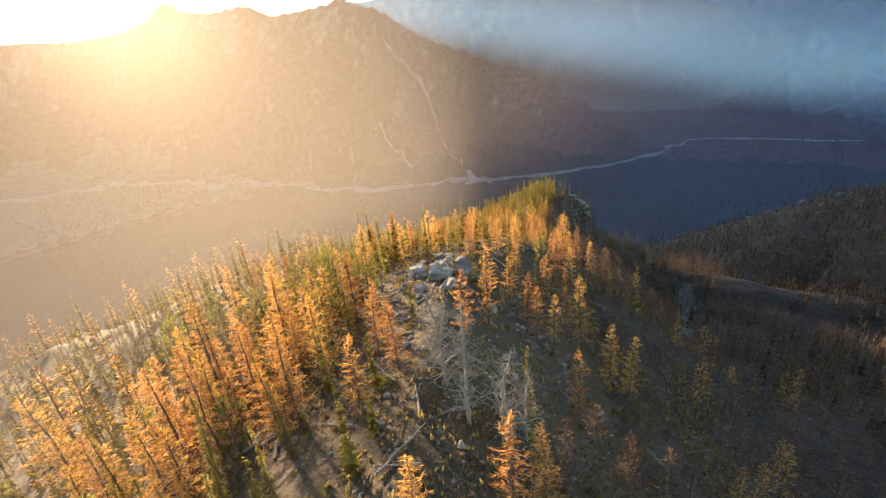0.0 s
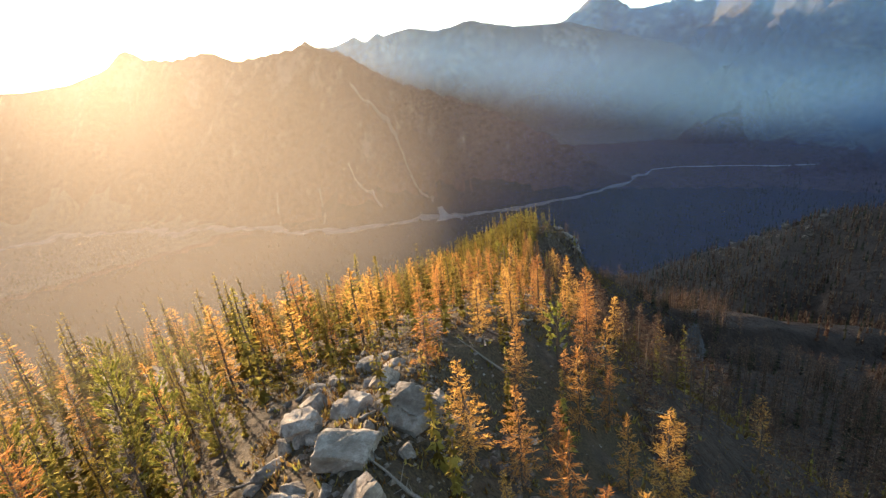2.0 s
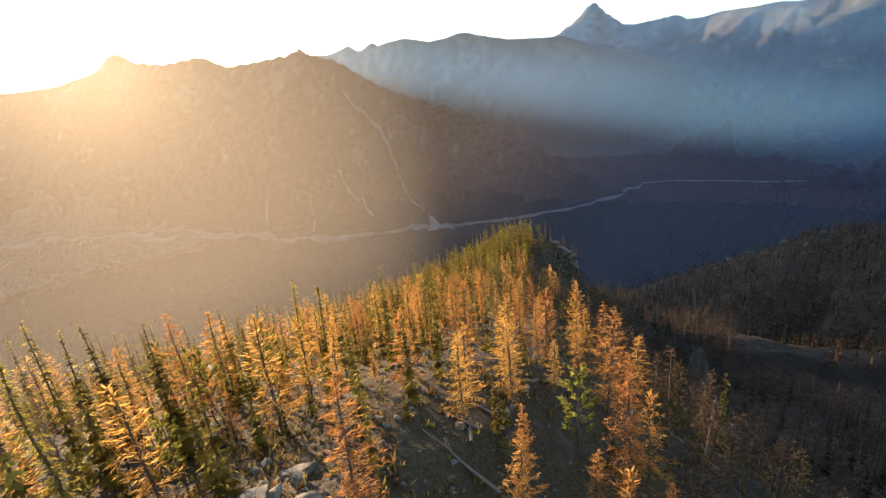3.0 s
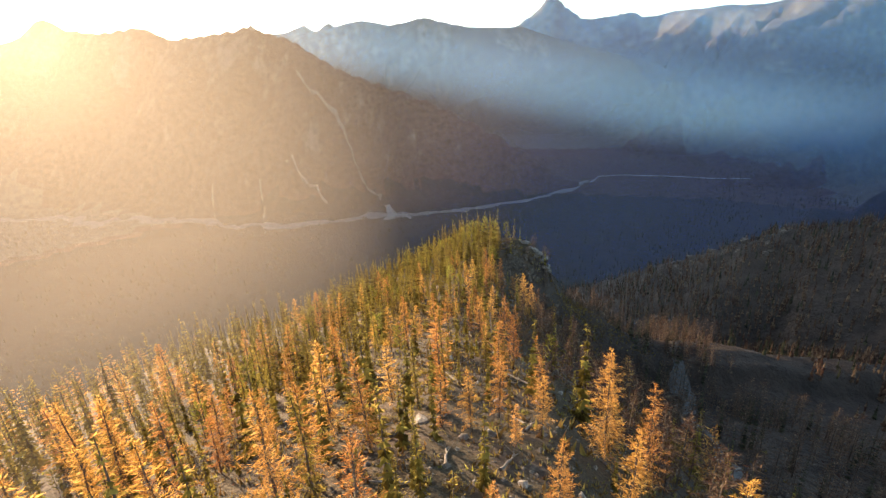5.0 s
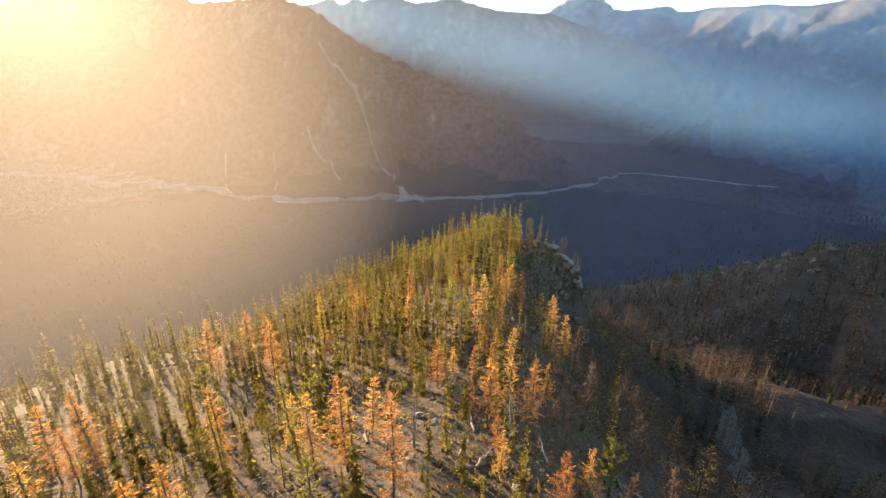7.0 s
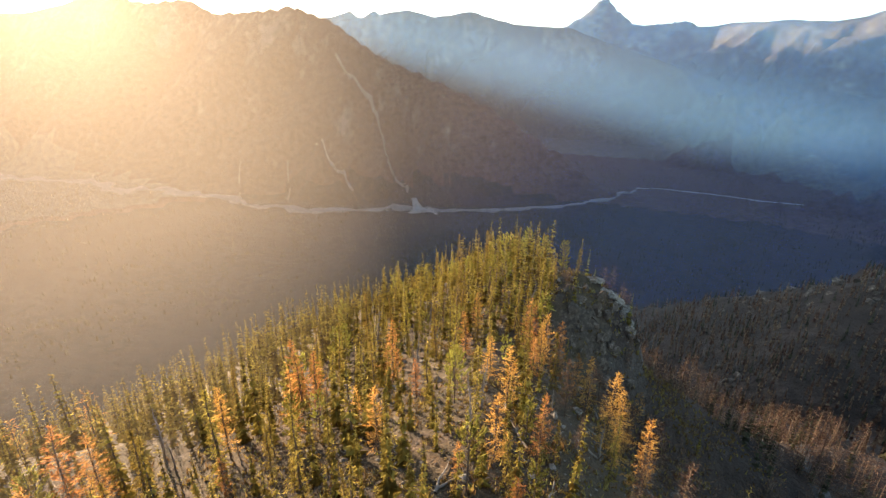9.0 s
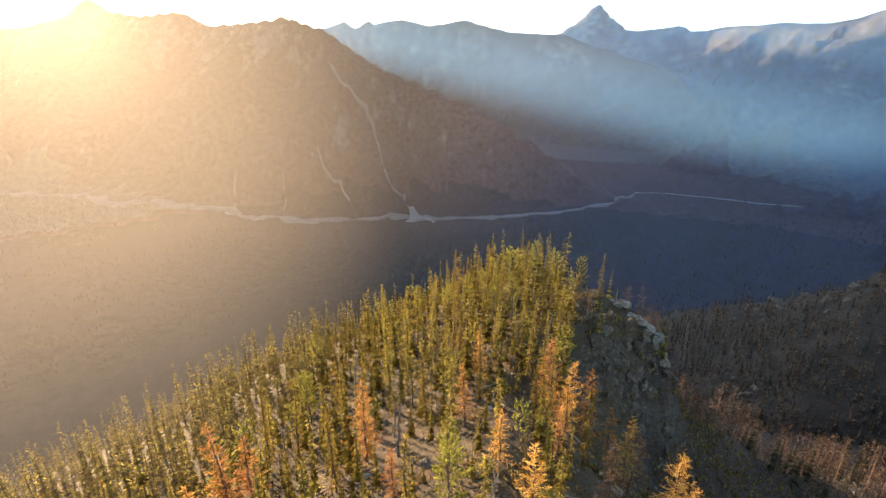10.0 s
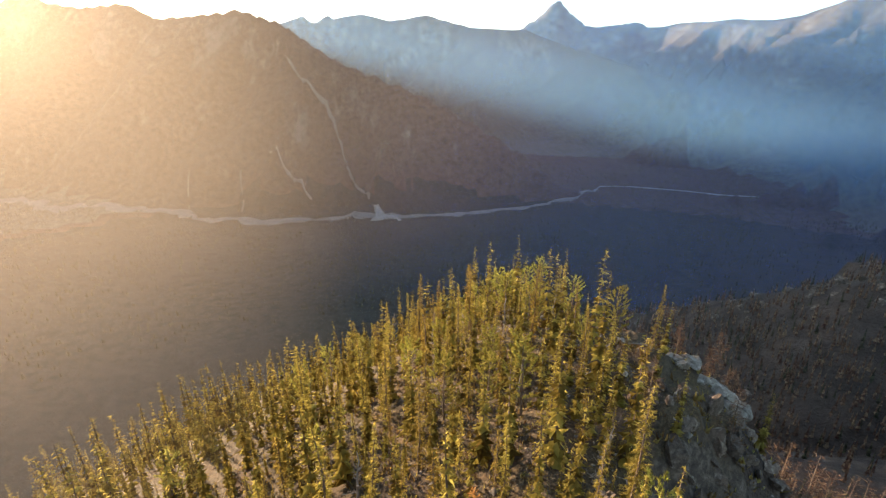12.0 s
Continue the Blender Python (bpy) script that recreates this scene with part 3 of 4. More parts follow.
            c = (1 - a) ** 2 * knots[0] + 2 * a * (1 - a) * knots[1] + a * a * knots[2]
            off = across * rng.normal() * size * {"larch": 0.13, "spruce": 0.12, "pine": 0.10}[kind] * (1.25 - a)
            off = off + np.array([0, 0, rng.normal() * 0.05])
            tip = unit(way * (0.8 + 0.3 * rng.random()) + across * rng.normal() * 0.6
                       + np.array([0, 0, {"larch": 0.25, "spruce": -0.45, "pine": 0.75}[kind]]) * rng.random() + rng.normal(size=3) * 0.25)
            leaf.tuft(c + off, tip, spray * (0.65 + 0.7 * rng.random()), rng, (0.13 if kind == "larch" else 0.17 if kind == "spruce" else 0.23) * (1.0 if fine > 0.5 else 1.4))
    for k in range(int(26 * fine) + 2):
        leaf.tuft(stem(0.86 + 0.14 * rng.random()), unit(np.array([rng.normal() * 0.4, rng.normal() * 0.4, 0.8])), 0.22, rng)
    return wood, leaf


def dead_tree(height, seed, tangled=False):
    """A bare grey trunk with broken crooked branches."""
    rng = np.random.default_rng(seed)
    wood = Builder()
    s = np.linspace(0, 1, 8)
    line = np.stack([rng.normal() * 0.05 * height * s**2 + rng.normal(size=8) * 0.05 * (s > 0), rng.normal() * 0.05 * height * s**2 + rng.normal(size=8) * 0.05 * (s > 0), height * s - 0.4 * (s == 0)], 1)
    base = 0.018 * height
    wood.add(*tube(line, base * (1.05 - s) ** 0.8 + 0.012, 6))
    for i in range(int(height * (13 if tangled else 5.0))):
        t = 0.12 + 0.86 * rng.random()
        turn, size = rng.random() * 6.28, height * (0.40 if tangled else 0.17) * (1.1 - t) ** 0.5 * (0.3 + 0.8 * rng.random())
        p = np.array([np.interp(t, s, line[:, k]) for k in range(3)])
        way = unit(np.array([math.cos(turn), math.sin(turn), 0.15 + rng.normal() * 0.35]))
        pts = [p]
        for k in range(4):
            way = unit(way + rng.normal(size=3) * 0.33 + np.array([0, 0, 0.14]))
            pts.append(pts[-1] + way * size / 4)
        thick = 0.022 + 0.020 * (1 - t)
        wood.add(*tube(pts, (thick, thick * 0.8, thick * 0.6, thick * 0.4, 0.006), 4))
        for k in range(2):
            q = pts[1 + int(rng.random() * 3)]
            w2 = unit(way + rng.normal(size=3) * 0.8)
            wood.add(*tube([q, q + w2 * size * 0.22, q + unit(w2 + rng.normal(size=3) * 0.4) * size * 0.4], (thick * 0.45, thick * 0.35, 0.005), 3))
    return wood


KINDS = {"larch": ("larch_tree", LARCH, "larch"), "spruce": ("spruce_tree", SPRUCE, "spruce"), "pine": ("pine_tree", PINE, "pine"), "brown": ("larch_tree", SHADED_LARCH, "larch")}
stock = {}
for kind, sizes in (("larch", (5, 8, 9, 10, 11, 12, 13, 14)), ("spruce", (5, 8, 9.5, 11, 12, 13, 14)), ("pine", (3.5, 5, 6.5, 7.5, 8.5))):
    stock[kind] = []
    for n, h in enumerate(sizes):
        wood, leaf = conifer(kind, h, 100 + n * 7 + len(kind), 1.0 if kind != "pine" else 1.25)
        stock[kind].append((h, wood.mesh(kind + "_trunk", BARK), leaf.mesh(kind + "_crown", KINDS[kind][1])))
stock["brown"] = []
for n, h in enumerate((6, 8, 10, 12)):
    wood, leaf = conifer("larch", h, 170 + n * 7, 0.5)
    stock["brown"].append((h, wood.mesh("larch_trunk", BARK), leaf.mesh("brown_crown", SHADED_LARCH)))
stock["tangle"] = [(8.0, dead_tree(8.0, 340, True).mesh("snag_trunk", GREY_WOOD), None)]
stock["snag"] = [(h, dead_tree(h, 300 + n).mesh("snag_trunk", GREY_WOOD), None) for n, h in enumerate((5, 6, 7.5, 9, 10))]


def plant(kind, x, y, z, height, turn, label, sink=0.1, crooked=False):
    """A tree as a thing of its own, standing on the ground at height z."""
    rank = sorted(stock[kind], key=lambda s: abs(s[0] - height))
    h, trunk, crown = rank[0] if crooked else rank[random.randrange(min(3, len(rank)))]
    s = height / h
    lean = random.uniform(-2.5, 2.5), random.uniform(-2.5, 2.5)
    if kind in ("snag", "tangle"):
        ob = new("dead_tree", trunk)
    else:
        ob = new(KINDS[kind][0])
        part("trunk", trunk, ob)
        part("crown", crown, ob)
    ob.matrix_basis = pose(x, y, z - sink, lean[0], lean[1], turn) @ Matrix.Diagonal((s * random.uniform(0.95, 1.3), s * random.uniform(0.95, 1.3), s, 1))
    return tagged(ob, label, "tree", "dead trees on the ridge" if kind in ("snag", "tangle") else KINDS[kind][2] + " trees on the ridge")


def spine_x(y):
    return float(np.interp(y, SPINE_Y, SPINE_X))


def wanted(x, y):
    """How thick the wood is here, and the share of larch."""
    u = x - np.interp(y, SPINE_Y, SPINE_X)
    thick = 0.95 + 1.0 * fbm(x / 14.0, y / 14.0, 201, 3)
    thick = thick * np.select([(y < 64) & (u > -8) & (u < 6), (y > 104) & (y < 134) & (u > -7) & (u < 4), (y > 42) & (y < 74) & (u > 5) & (u < 17), (y < 112) & (u > 1) & (u < 12), (y < 72) & (u > -32) & (u <= -8), (y < 112) & (u > -9) & (u < 4),
                               (y < 180) & (u > -11) & (u < 2), (y > 184) & (y < 212) & (u > 10) & (u < 26), (u > 8) & (u < 22) & (y < 120), u > 20, y > 165],
                              [0.02, 0.10, 0.34, 0.14, 1.3, 0.36, 0.30, 0.10, 0.3, 0.9, 0.95], 0.7)
    share = np.select([(y > 42) & (y < 74) & (u > 5), (y < 165) & (u > -2), (y < 44) & (u > -30), y < 66, (y < 100) & (u > -18), (y < 135) & (u > -18), y < 135, (y < 165) & (u > -18), y < 165, (y < 178) & (u > 3), y < 183, u < 10],
                      [0.85, np.where(u < 7, 0.28, 0.60), 0.40, 0.08, 0.23, 0.17, 0.13, 0.10, 0.04, 0.6, 0.03, 0.02], 0.08)
    share = share + np.where(y < 165, 0.42, 0.08) * fbm(x / 11.0, y / 11.0, 231, 2)
    return thick, np.where((y > 181) & (u < 14), 0.0, share)


taken = {}


def free(x, y, room):
    cx, cy = int(x // 3), int(y // 3)
    for i in range(cx - 1, cx + 2):
        for j in range(cy - 1, cy + 2):
            for px, py in taken.get((i, j), ()):
                if math.hypot(px - x, py - y) < room:
                    return False
    taken.setdefault((cx, cy), []).append((x, y))
    return True


LABELS = {"larch": "golden autumn larch with feathery orange needles", "spruce": "slender dark green spruce with short drooping branches",
          "pine": "bushy yellow-green mountain pine with upswept limbs", "snag": "bare grey dead tree with crooked branches", "brown": "thin larch on the shaded slope, browned for the shade"}
# trees that stand out: kind, x, y, height
SINGLE = [("larch", -17.9, 39.9, 11.0), ("larch", -18.9, 45.6, 9.6), ("larch", -13.9, 28.5, 9.7), ("larch", -22.5, 33.6, 11.5), ("larch", -8.3, 26.7, 6.1), ("larch", 9.2, 33.0, 7.0),
          ("larch", 17.6, 43.1, 8.5), ("larch", 7.0, 60.0, 5.8), ("larch", 11.4, 59.1, 7.5), ("larch", 7.8, 52.2, 5.4), ("larch", 14.6, 61.4, 6.6), ("larch", 16.8, 67.4, 7.0),
          ("larch", -4.6, 66.5, 7.0), ("larch", 5.3, 66.3, 5.6), ("larch", 8.2, 63.6, 4.5), ("larch", 12.4, 73.0, 4.4), ("larch", 16.3, 79.0, 4.4),
          ("larch", 14.5, 86.0, 5.1), ("larch", 2.3, 70.3, 5.7), ("larch", 0.5, 126.4, 6.8), ("larch", -15.4, 117.2, 8.1), ("larch", 7.7, 122.2, 6.7),
          ("larch", 12.6, 117.8, 7.7), ("larch", 24.5, 131.0, 6.8), ("larch", 21.5, 116.0, 6.3), ("larch", 36.2, 175.0, 9.0), ("larch", 39.6, 172.8, 8.4), ("larch", 15.0, 153.7, 5.5),
          ("larch", 27.0, 181.7, 5.6), ("spruce", 39.7, 189.1, 8.0), ("spruce", 21.8, 187.0, 8.2), ("spruce", 33.6, 203.0, 7.0)]
single_z = ground_height(*np.array([s[1:3] for s in SINGLE]).T)
for i, (kind, x, y, tall) in enumerate(SINGLE):
    free(x, y, 0.1)
    plant(kind, x, y, float(single_z[i]), tall, i * 77 % 360, LABELS[kind])

rng = random.Random(11)
things = {"larch": len([s for s in SINGLE if s[0] == "larch"]), "spruce": 3, "pine": 0, "snag": 0, "brown": 0}
extra = {"larch": [], "spruce": [], "larch far": [], "spruce far": [], "brown": []}
pick = np.random.default_rng(12)
TX, TY = pick.uniform(-112, 74, 80000), pick.uniform(-4, 236, 80000)
TZ, (THICK, SHARE) = ground_height(TX, TY), wanted(TX, TY)
for x, y, z, thick, share in zip(TX.tolist(), TY.tolist(), TZ.tolist(), THICK.tolist(), SHARE.tolist()):
    u = x - spine_x(y)
    if rng.random() > thick or not free(x, y, (rng.uniform(1.6, 2.8) if y < 38 else rng.uniform(1.3, 2.2) if y < 62 else rng.uniform(1.05, 1.95)) if -55 < u < 6 else rng.uniform(2.1, 3.3) if u < 0 else rng.uniform(2.4, 4.2)):
        continue
    kind = "larch" if rng.random() < share else "spruce"
    if kind == "spruce" and rng.random() < (0.8 if 40 < y < 76 else 0.3):
        kind = "pine"
    # Trees on the far side of the crest turn brown to look unlit.
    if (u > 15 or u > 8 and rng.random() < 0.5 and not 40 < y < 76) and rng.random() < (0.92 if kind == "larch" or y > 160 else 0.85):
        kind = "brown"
    if rng.random() < (0.12 if u > 5 and y < 160 else 0.05):
        kind = "snag"
    size = {"larch": rng.uniform(7.0, 12.5), "brown": rng.uniform(6.0, 11.0), "spruce": 5.5 + 8.5 * rng.random() ** 1.4, "pine": rng.uniform(5.0, 9.0), "snag": rng.uniform(4.5, 9.5)}[kind]
    if rng.random() < 0.2:
        size *= 0.55
    size *= float(np.interp(y, (46, 74, 150, 180), (0.92, 0.62, 0.62, 0.74))) if u < 12 else 0.85
    if y < 75 and -14 < u < 12:
        size = min(size, 6.5 if u > -9 else 8.5)
    if y > 178 and u > 6:
        size = min(size, 6.0)
    near = 6 < y and (-22 < u < 15 if kind == "spruce" else -30 < u < 22)
    if near and things[kind] < {"larch": 250, "spruce": 270, "pine": 140, "snag": 50, "brown": 140}[kind]:
        things[kind] += 1
        plant(kind, x, y, z, size, rng.uniform(0, 360), LABELS[kind])
    elif kind != "snag":
        extra["brown" if kind == "brown" else ("spruce" if kind in ("pine", "spruce") else "larch") + ("" if -36 < u else " far")].append((x, y, size))


# ---- woods that nobody could count ----
def woods(name, spots, templates, mats, label, seed, sink=0.2):
    """Many trees joined into one mesh."""
    gen = np.random.default_rng(seed)
    spots = np.array(spots)
    z = ground_height(spots[:, 0], spots[:, 1]) - sink
    pick = gen.integers(0, len(templates), len(spots))
    vs, fs, ms, n = [], [], [], 0
    for k, (h, tv, tf, tm) in enumerate(templates):
        for i in np.nonzero(pick == k)[0]:
            a, s = gen.random() * 6.28, spots[i, 2] / h
            w = s * gen.uniform(1.0, 1.45)
            c, d = math.cos(a), math.sin(a)
            vs.append(tv @ np.array([[c * w, d * w, 0], [-d * w, c * w, 0], [0, 0, s]]) + (spots[i, 0], spots[i, 1], z[i]))
            fs.append(tf + n)
            ms.append(tm)
            n += len(tv)
    ob = new(name, make_mesh(name, np.concatenate(vs), np.concatenate(fs), mats, False, np.concatenate(ms)))
    return tagged(ob, label, "forest", kind="stuff")


def template(kind, height, seed, fine):
    wood, leaf = conifer(kind, height, seed, fine)
    v = np.array(wood.v + leaf.v)
    w = [t for q in wood.f for t in ((q[0], q[1], q[2]), (q[0], q[2], q[3]))]
    f = np.array(w + [tuple(i + len(wood.v) for i in q) for q in leaf.f])
    return height, v, f, np.array([0] * len(w) + [1] * len(leaf.f))


mid_larch = [template("larch", h, 500 + h, 0.26) for h in (9, 11, 12)]
mid_spruce = [template("spruce", h, 520 + h, 0.125) for h in (9, 11, 13)]


def tiered(height, seed, wide, tiers, points):
    """A distant conifer: ragged skirts of branches one above another round a thin stem."""
    r = np.random.default_rng(seed)
    v, f, m = [], [], []
    stem, quads4 = tube([(0, 0, -0.3), (0, 0, height * 0.97)], (height * 0.010, 0.02), 3)
    v += [tuple(p) for p in stem]
    f += [t for q in quads4 for t in ((q[0], q[1], q[2]), (q[0], q[2], q[3]))]
    m += [0] * len(f)
    for k in range(tiers):
        s = k / tiers
        z = height * (0.10 + 0.86 * s)
        w = height * wide * (1.03 - s) ** 0.85 * r.uniform(0.75, 1.2)
        n = len(v)
        v.append((r.normal() * 0.05, r.normal() * 0.05, min(height, z + height * (0.9 / tiers + 0.06))))
        for j in range(points):
            a = 6.283 * (j + r.uniform(-0.3, 0.3)) / points + k
            q = w * r.uniform(0.45, 1.15)
            v.append((math.cos(a) * q, math.sin(a) * q, z - q * r.uniform(-0.1, 0.5)))
        for j in range(points):
            if r.random() < 0.82:
                f.append((n, n + 1 + j, n + 1 + (j + 1) % points))
                m.append(1)
    return height, np.array(v), np.array(f), np.array(m)


flank_larch = [template("larch", h, 580 + h, 0.10) for h in (9, 11, 13)]
flank_spruce = [template("spruce", h, 600 + h, 0.075) for h in (9, 11, 13)]
low_larch = [tiered(h, 620 + h, 0.105, 7, 5) for h in (9, 11, 12, 13)]
low_spruce = [tiered(h, 640 + h, 0.10, 7, 5) for h in (9, 11, 12, 13)]
woods("larch_wood", extra["larch"], mid_larch, [BARK, LARCH_MANY], "golden larches along the flanks of the ridge", 1)
woods("spruce_wood", extra["spruce"], mid_spruce, [BARK, SPRUCE_MANY], "dark green spruce wood along the flanks of the ridge", 2)

woods("bare_larch_wood", extra["brown"], [template("larch", h, 690 + h, 0.10) for h in (7, 9, 11)], [BARK, SHADED_LARCH], "larches down the shaded side of the ridge, browned for shade", 13)
woods("larch_wood", extra["larch far"], flank_larch, [BARK, LARCH_MANY], "golden larches thinning out down the ridge's flanks", 11)
woods("spruce_wood", extra["spruce far"], flank_spruce, [BARK, SPRUCE_MANY], "green spruce wood down the ridge's flanks", 12)

gen = np.random.default_rng(5)


def scatter(count, x0, x1, y0, y1, keep, lo, hi):
    x, y = gen.uniform(x0, x1, count), gen.uniform(y0, y1, count)
    ok = keep(x, y) & (gen.random(count) < 0.45 + 1.6 * fbm(x / 45, y / 45, 301, 3))
    return np.stack([x[ok], y[ok], gen.uniform(lo, hi, ok.sum())], 1)


def off_ridge(x, y):
    return ~((x > -112) & (x < 74) & (y > -5) & (y < 237))


slope_spots = np.concatenate([scatter(10500, 40, 520, 30, 640, off_ridge, 5, 9.5), scatter(2500, 150, 330, 200, 440, off_ridge, 5, 9)])
slope_spots = slope_spots[(slope_spots[:, 0] > 128) | (slope_spots[:, 1] > 290)]
edge_spots = scatter(4400, 74, 128, 20, 290, off_ridge, 7, 12)
woods("bare_larch_wood", edge_spots[np.arange(len(edge_spots)) % 4 > 0], [template("larch", h, 660 + h, 0.08) for h in (9, 11, 13)], [BARK, SHADED_LARCH], "larches standing thinly in the shaded gully, browned for shade", 21)
woods("shaded_spruce_wood", edge_spots[::4], [template("spruce", h, 670 + h, 0.09) for h in (9, 11, 13)], [BARK, SHADED_NEEDLES], "spruces in the shaded gully, darkened for the shade", 22)
woods("bare_larch_wood", slope_spots[np.arange(len(slope_spots)) % 6 > 0], low_larch, [BARK, SHADED_LARCH], "larches thinning out on the shaded slope, browned for shade", 3)
woods("shaded_spruce_wood", slope_spots[::6], low_spruce, [BARK, SHADED_NEEDLES], "spruces on the shaded slope beyond the gully, darkened for shade", 4)
left_spots = scatter(6000, -420, 60, 0, 560, off_ridge, 5, 9)
woods("lower_spruce_wood", left_spots, low_spruce, [BARK, SHADED_NEEDLES], "dense spruce wood below the ridge in the shade", 6)


# spires of the far woods: a few faces each
def spire(height, seed):
    r = np.random.default_rng(seed)
    v, f = [], []
    for k in range(3):
        zb, zt, w = height * (0.08 + 0.27 * k), height * (0.50 + 0.26 * k), height * (0.17 - 0.045 * k)
        n = len(v)
        for j in range(4):
            a = j * 1.571 + k * 0.8 + r.random() * 0.4
            v.append((math.cos(a) * w, math.sin(a) * w, zb))
        v.append((0, 0, min(height, zt)))
        f += [(n + j, n + (j + 1) % 4, n + 4, n + 4) for j in range(4)]
    return v, f


def far_spots(count, az0, az1, r0, r1):
    az, r = np.radians(gen.uniform(az0, az1, count)), np.sqrt(gen.uniform(r0**2, r1**2, count))
    x, y = 19 + r * np.sin(az), 132 + r * np.cos(az)
    ok = gen.random(count) < 0.5 + 1.5 * fbm(x / 120, y / 120, 331, 3)
    for a, b in zip(RIVER, RIVER[1:]):
        s = np.clip(((x - a[0]) * (b[0] - a[0]) + (y - a[1]) * (b[1] - a[1])) / (math.hypot(b[0] - a[0], b[1] - a[1])**2), 0, 1)
        ok &= np.hypot(x - a[0] - s * (b[0] - a[0]), y - a[1] - s * (b[1] - a[1])) > 15
    return np.stack([x[ok], y[ok], gen.uniform(6, 11, ok.sum())], 1)


spires = []
for k in range(3):
    v, f = spire(12.0, k)
    f = np.array([q[:3] for q in f])
    spires.append((12.0, np.array(v), f, np.zeros(len(f), int)))
woods("valley_wood", far_spots(15000, -48, 52, 800, 2250), spires, [SHADED_NEEDLES], "far conifer woods on the valley floor and mountainside", 9, 0.5)


# ---- rocks, logs and undergrowth on the ridge ----
def rock_mesh(name, size, seed, mat, planes=10, detail=4, chip=0.10):
    """An angular boulder: a ball cut by planes, with cracks and chipped edges."""
    r = np.random.default_rng(seed)
    bm = bmesh.new()
    bmesh.ops.create_icosphere(bm, subdivisions=detail, radius=1.0)
    v = np.array([p.co[:] for p in bm.verts])
    f = np.array([[p.index for p in q.verts] for q in bm.faces])
    bm.free()
    n = r.normal(size=(planes, 3)) * (1, 1, 1.3)
    n /= np.linalg.norm(n, axis=1)[:, None]
    d = r.uniform(0.45, 0.85, planes)
    reach = np.full(len(v), 1.2)
    for k in range(planes):
        c = v @ n[k]
        reach = np.minimum(reach, np.where(c > 0.05, d[k] / np.maximum(c, 0.05), 9))
    a, c = v[:, 0] * 3 + v[:, 2] * 2.3 + seed, v[:, 1] * 3 - v[:, 2] * 1.9
    rough = fbm(a, c, seed, 4, 0.6) * 2 * chip - np.where(ridged(a * 0.6, c * 0.6, seed + 5, 2) > 0.86, chip * 0.9, 0)
    return make_mesh(name, v * (reach * (1 + rough))[:, None] * np.array(size), f, mat, False)


rocks = [rock_mesh("boulder", (1, r2, r3), 700 + n, GRANITE, 10, 3) for n, (r2, r3) in enumerate(((0.8, 0.6), (0.7, 0.75), (0.95, 0.55), (0.6, 0.5), (0.85, 0.8), (0.9, 0.4)))]
crags = [rock_mesh("crag", (1, r2, r3), 740 + n, SHADED_STONE, 9, 3, 0.22) for n, (r2, r3) in enumerate(((0.7, 1.2), (0.6, 0.9), (0.9, 1.4), (0.8, 0.8), (0.5, 1.5)))]
slabs = [rock_mesh("boulder", (1, r2, r3), 720 + n, GRANITE, 18, 5, 0.10) for n, (r2, r3) in enumerate(((0.8, 0.85), (0.9, 0.75), (0.75, 0.95)))]
dark_stones = [rock_mesh("stone", (1, 0.75, 0.5), 780 + n, SHADED_STONE, 8, 1) for n in range(4)]
stones = [rock_mesh("stone", (1, 0.75, 0.55), 760 + n, GRANITE, 8, 1) for n in range(4)]


def set_rock(name, me, x, y, size, sink, label, group, tall=1.0):
    z = float(ground_height(np.array([x]), np.array([y]))[0])
    ob = new(name, me)
    ob.matrix_basis = pose(x, y, z + size * sink, rng.uniform(-18, 18), rng.uniform(-18, 18), rng.uniform(0, 360)) @ Matrix.Diagonal((size, size * rng.uniform(0.8, 1.2), size * tall * rng.uniform(0.85, 1.15), 1))
    return tagged(ob, label, "rock", group)


rng = random.Random(23)
for x, y, s, tall in ((-2.7, 47.4, 2.3, 0.85), (-0.5, 50.9, 2.0, 0.8), (-5.3, 50.3, 1.5, 0.9), (-3.0, 51.6, 1.6, 0.7), (-1.4, 44.6, 1.3, 0.8), (-3.2, 58.2, 1.5, 0.6), (-5.0, 57.0, 1.2, 0.8), (-1.6, 54.6, 1.5, 0.7),
                      (-5.6, 53.8, 1.3, 0.8), (1.2, 53.4, 1.0, 0.8), (1.6, 48.4, 0.8, 0.8), (-6.4, 48.4, 0.9, 0.8), (-4.8, 45.2, 1.0, 0.9), (-2.2, 61.0, 0.9, 0.7)):
    set_rock("boulder", rng.choice(slabs if s > 1.25 else rocks), x, y, s, 0.12, "pale angular granite boulder on the rocky crest", "boulders on the crest", tall)
for _ in range(34):
    a = rng.uniform(0, 6.28)
    x, y = -2.5 + 4.6 * math.cos(a) * rng.uniform(0.2, 1.2), 52 + 9 * math.sin(a) * rng.uniform(0.2, 1.2)
    set_rock("boulder", rng.choice(rocks), x, y, rng.uniform(0.25, 0.75), 0.2, "small pale boulder among larger granite blocks", "boulders on the crest")
# talus spilling down the steep side below the boulders
for _ in range(130):
    k = rng.random()
    x, y = 2.6 + 6.4 * k + rng.gauss(0, 1.0), 54 - 16 * k + rng.gauss(0, 1.8)
    # Mostly the darkened stone, because the talus lies in shade.
    set_rock("stone", rng.choice(rocks if rng.random() < 0.12 else dark_stones), x, y, rng.uniform(0.2, 0.7), 0.15, "grey block of the talus below the boulders", "blocks of the talus")
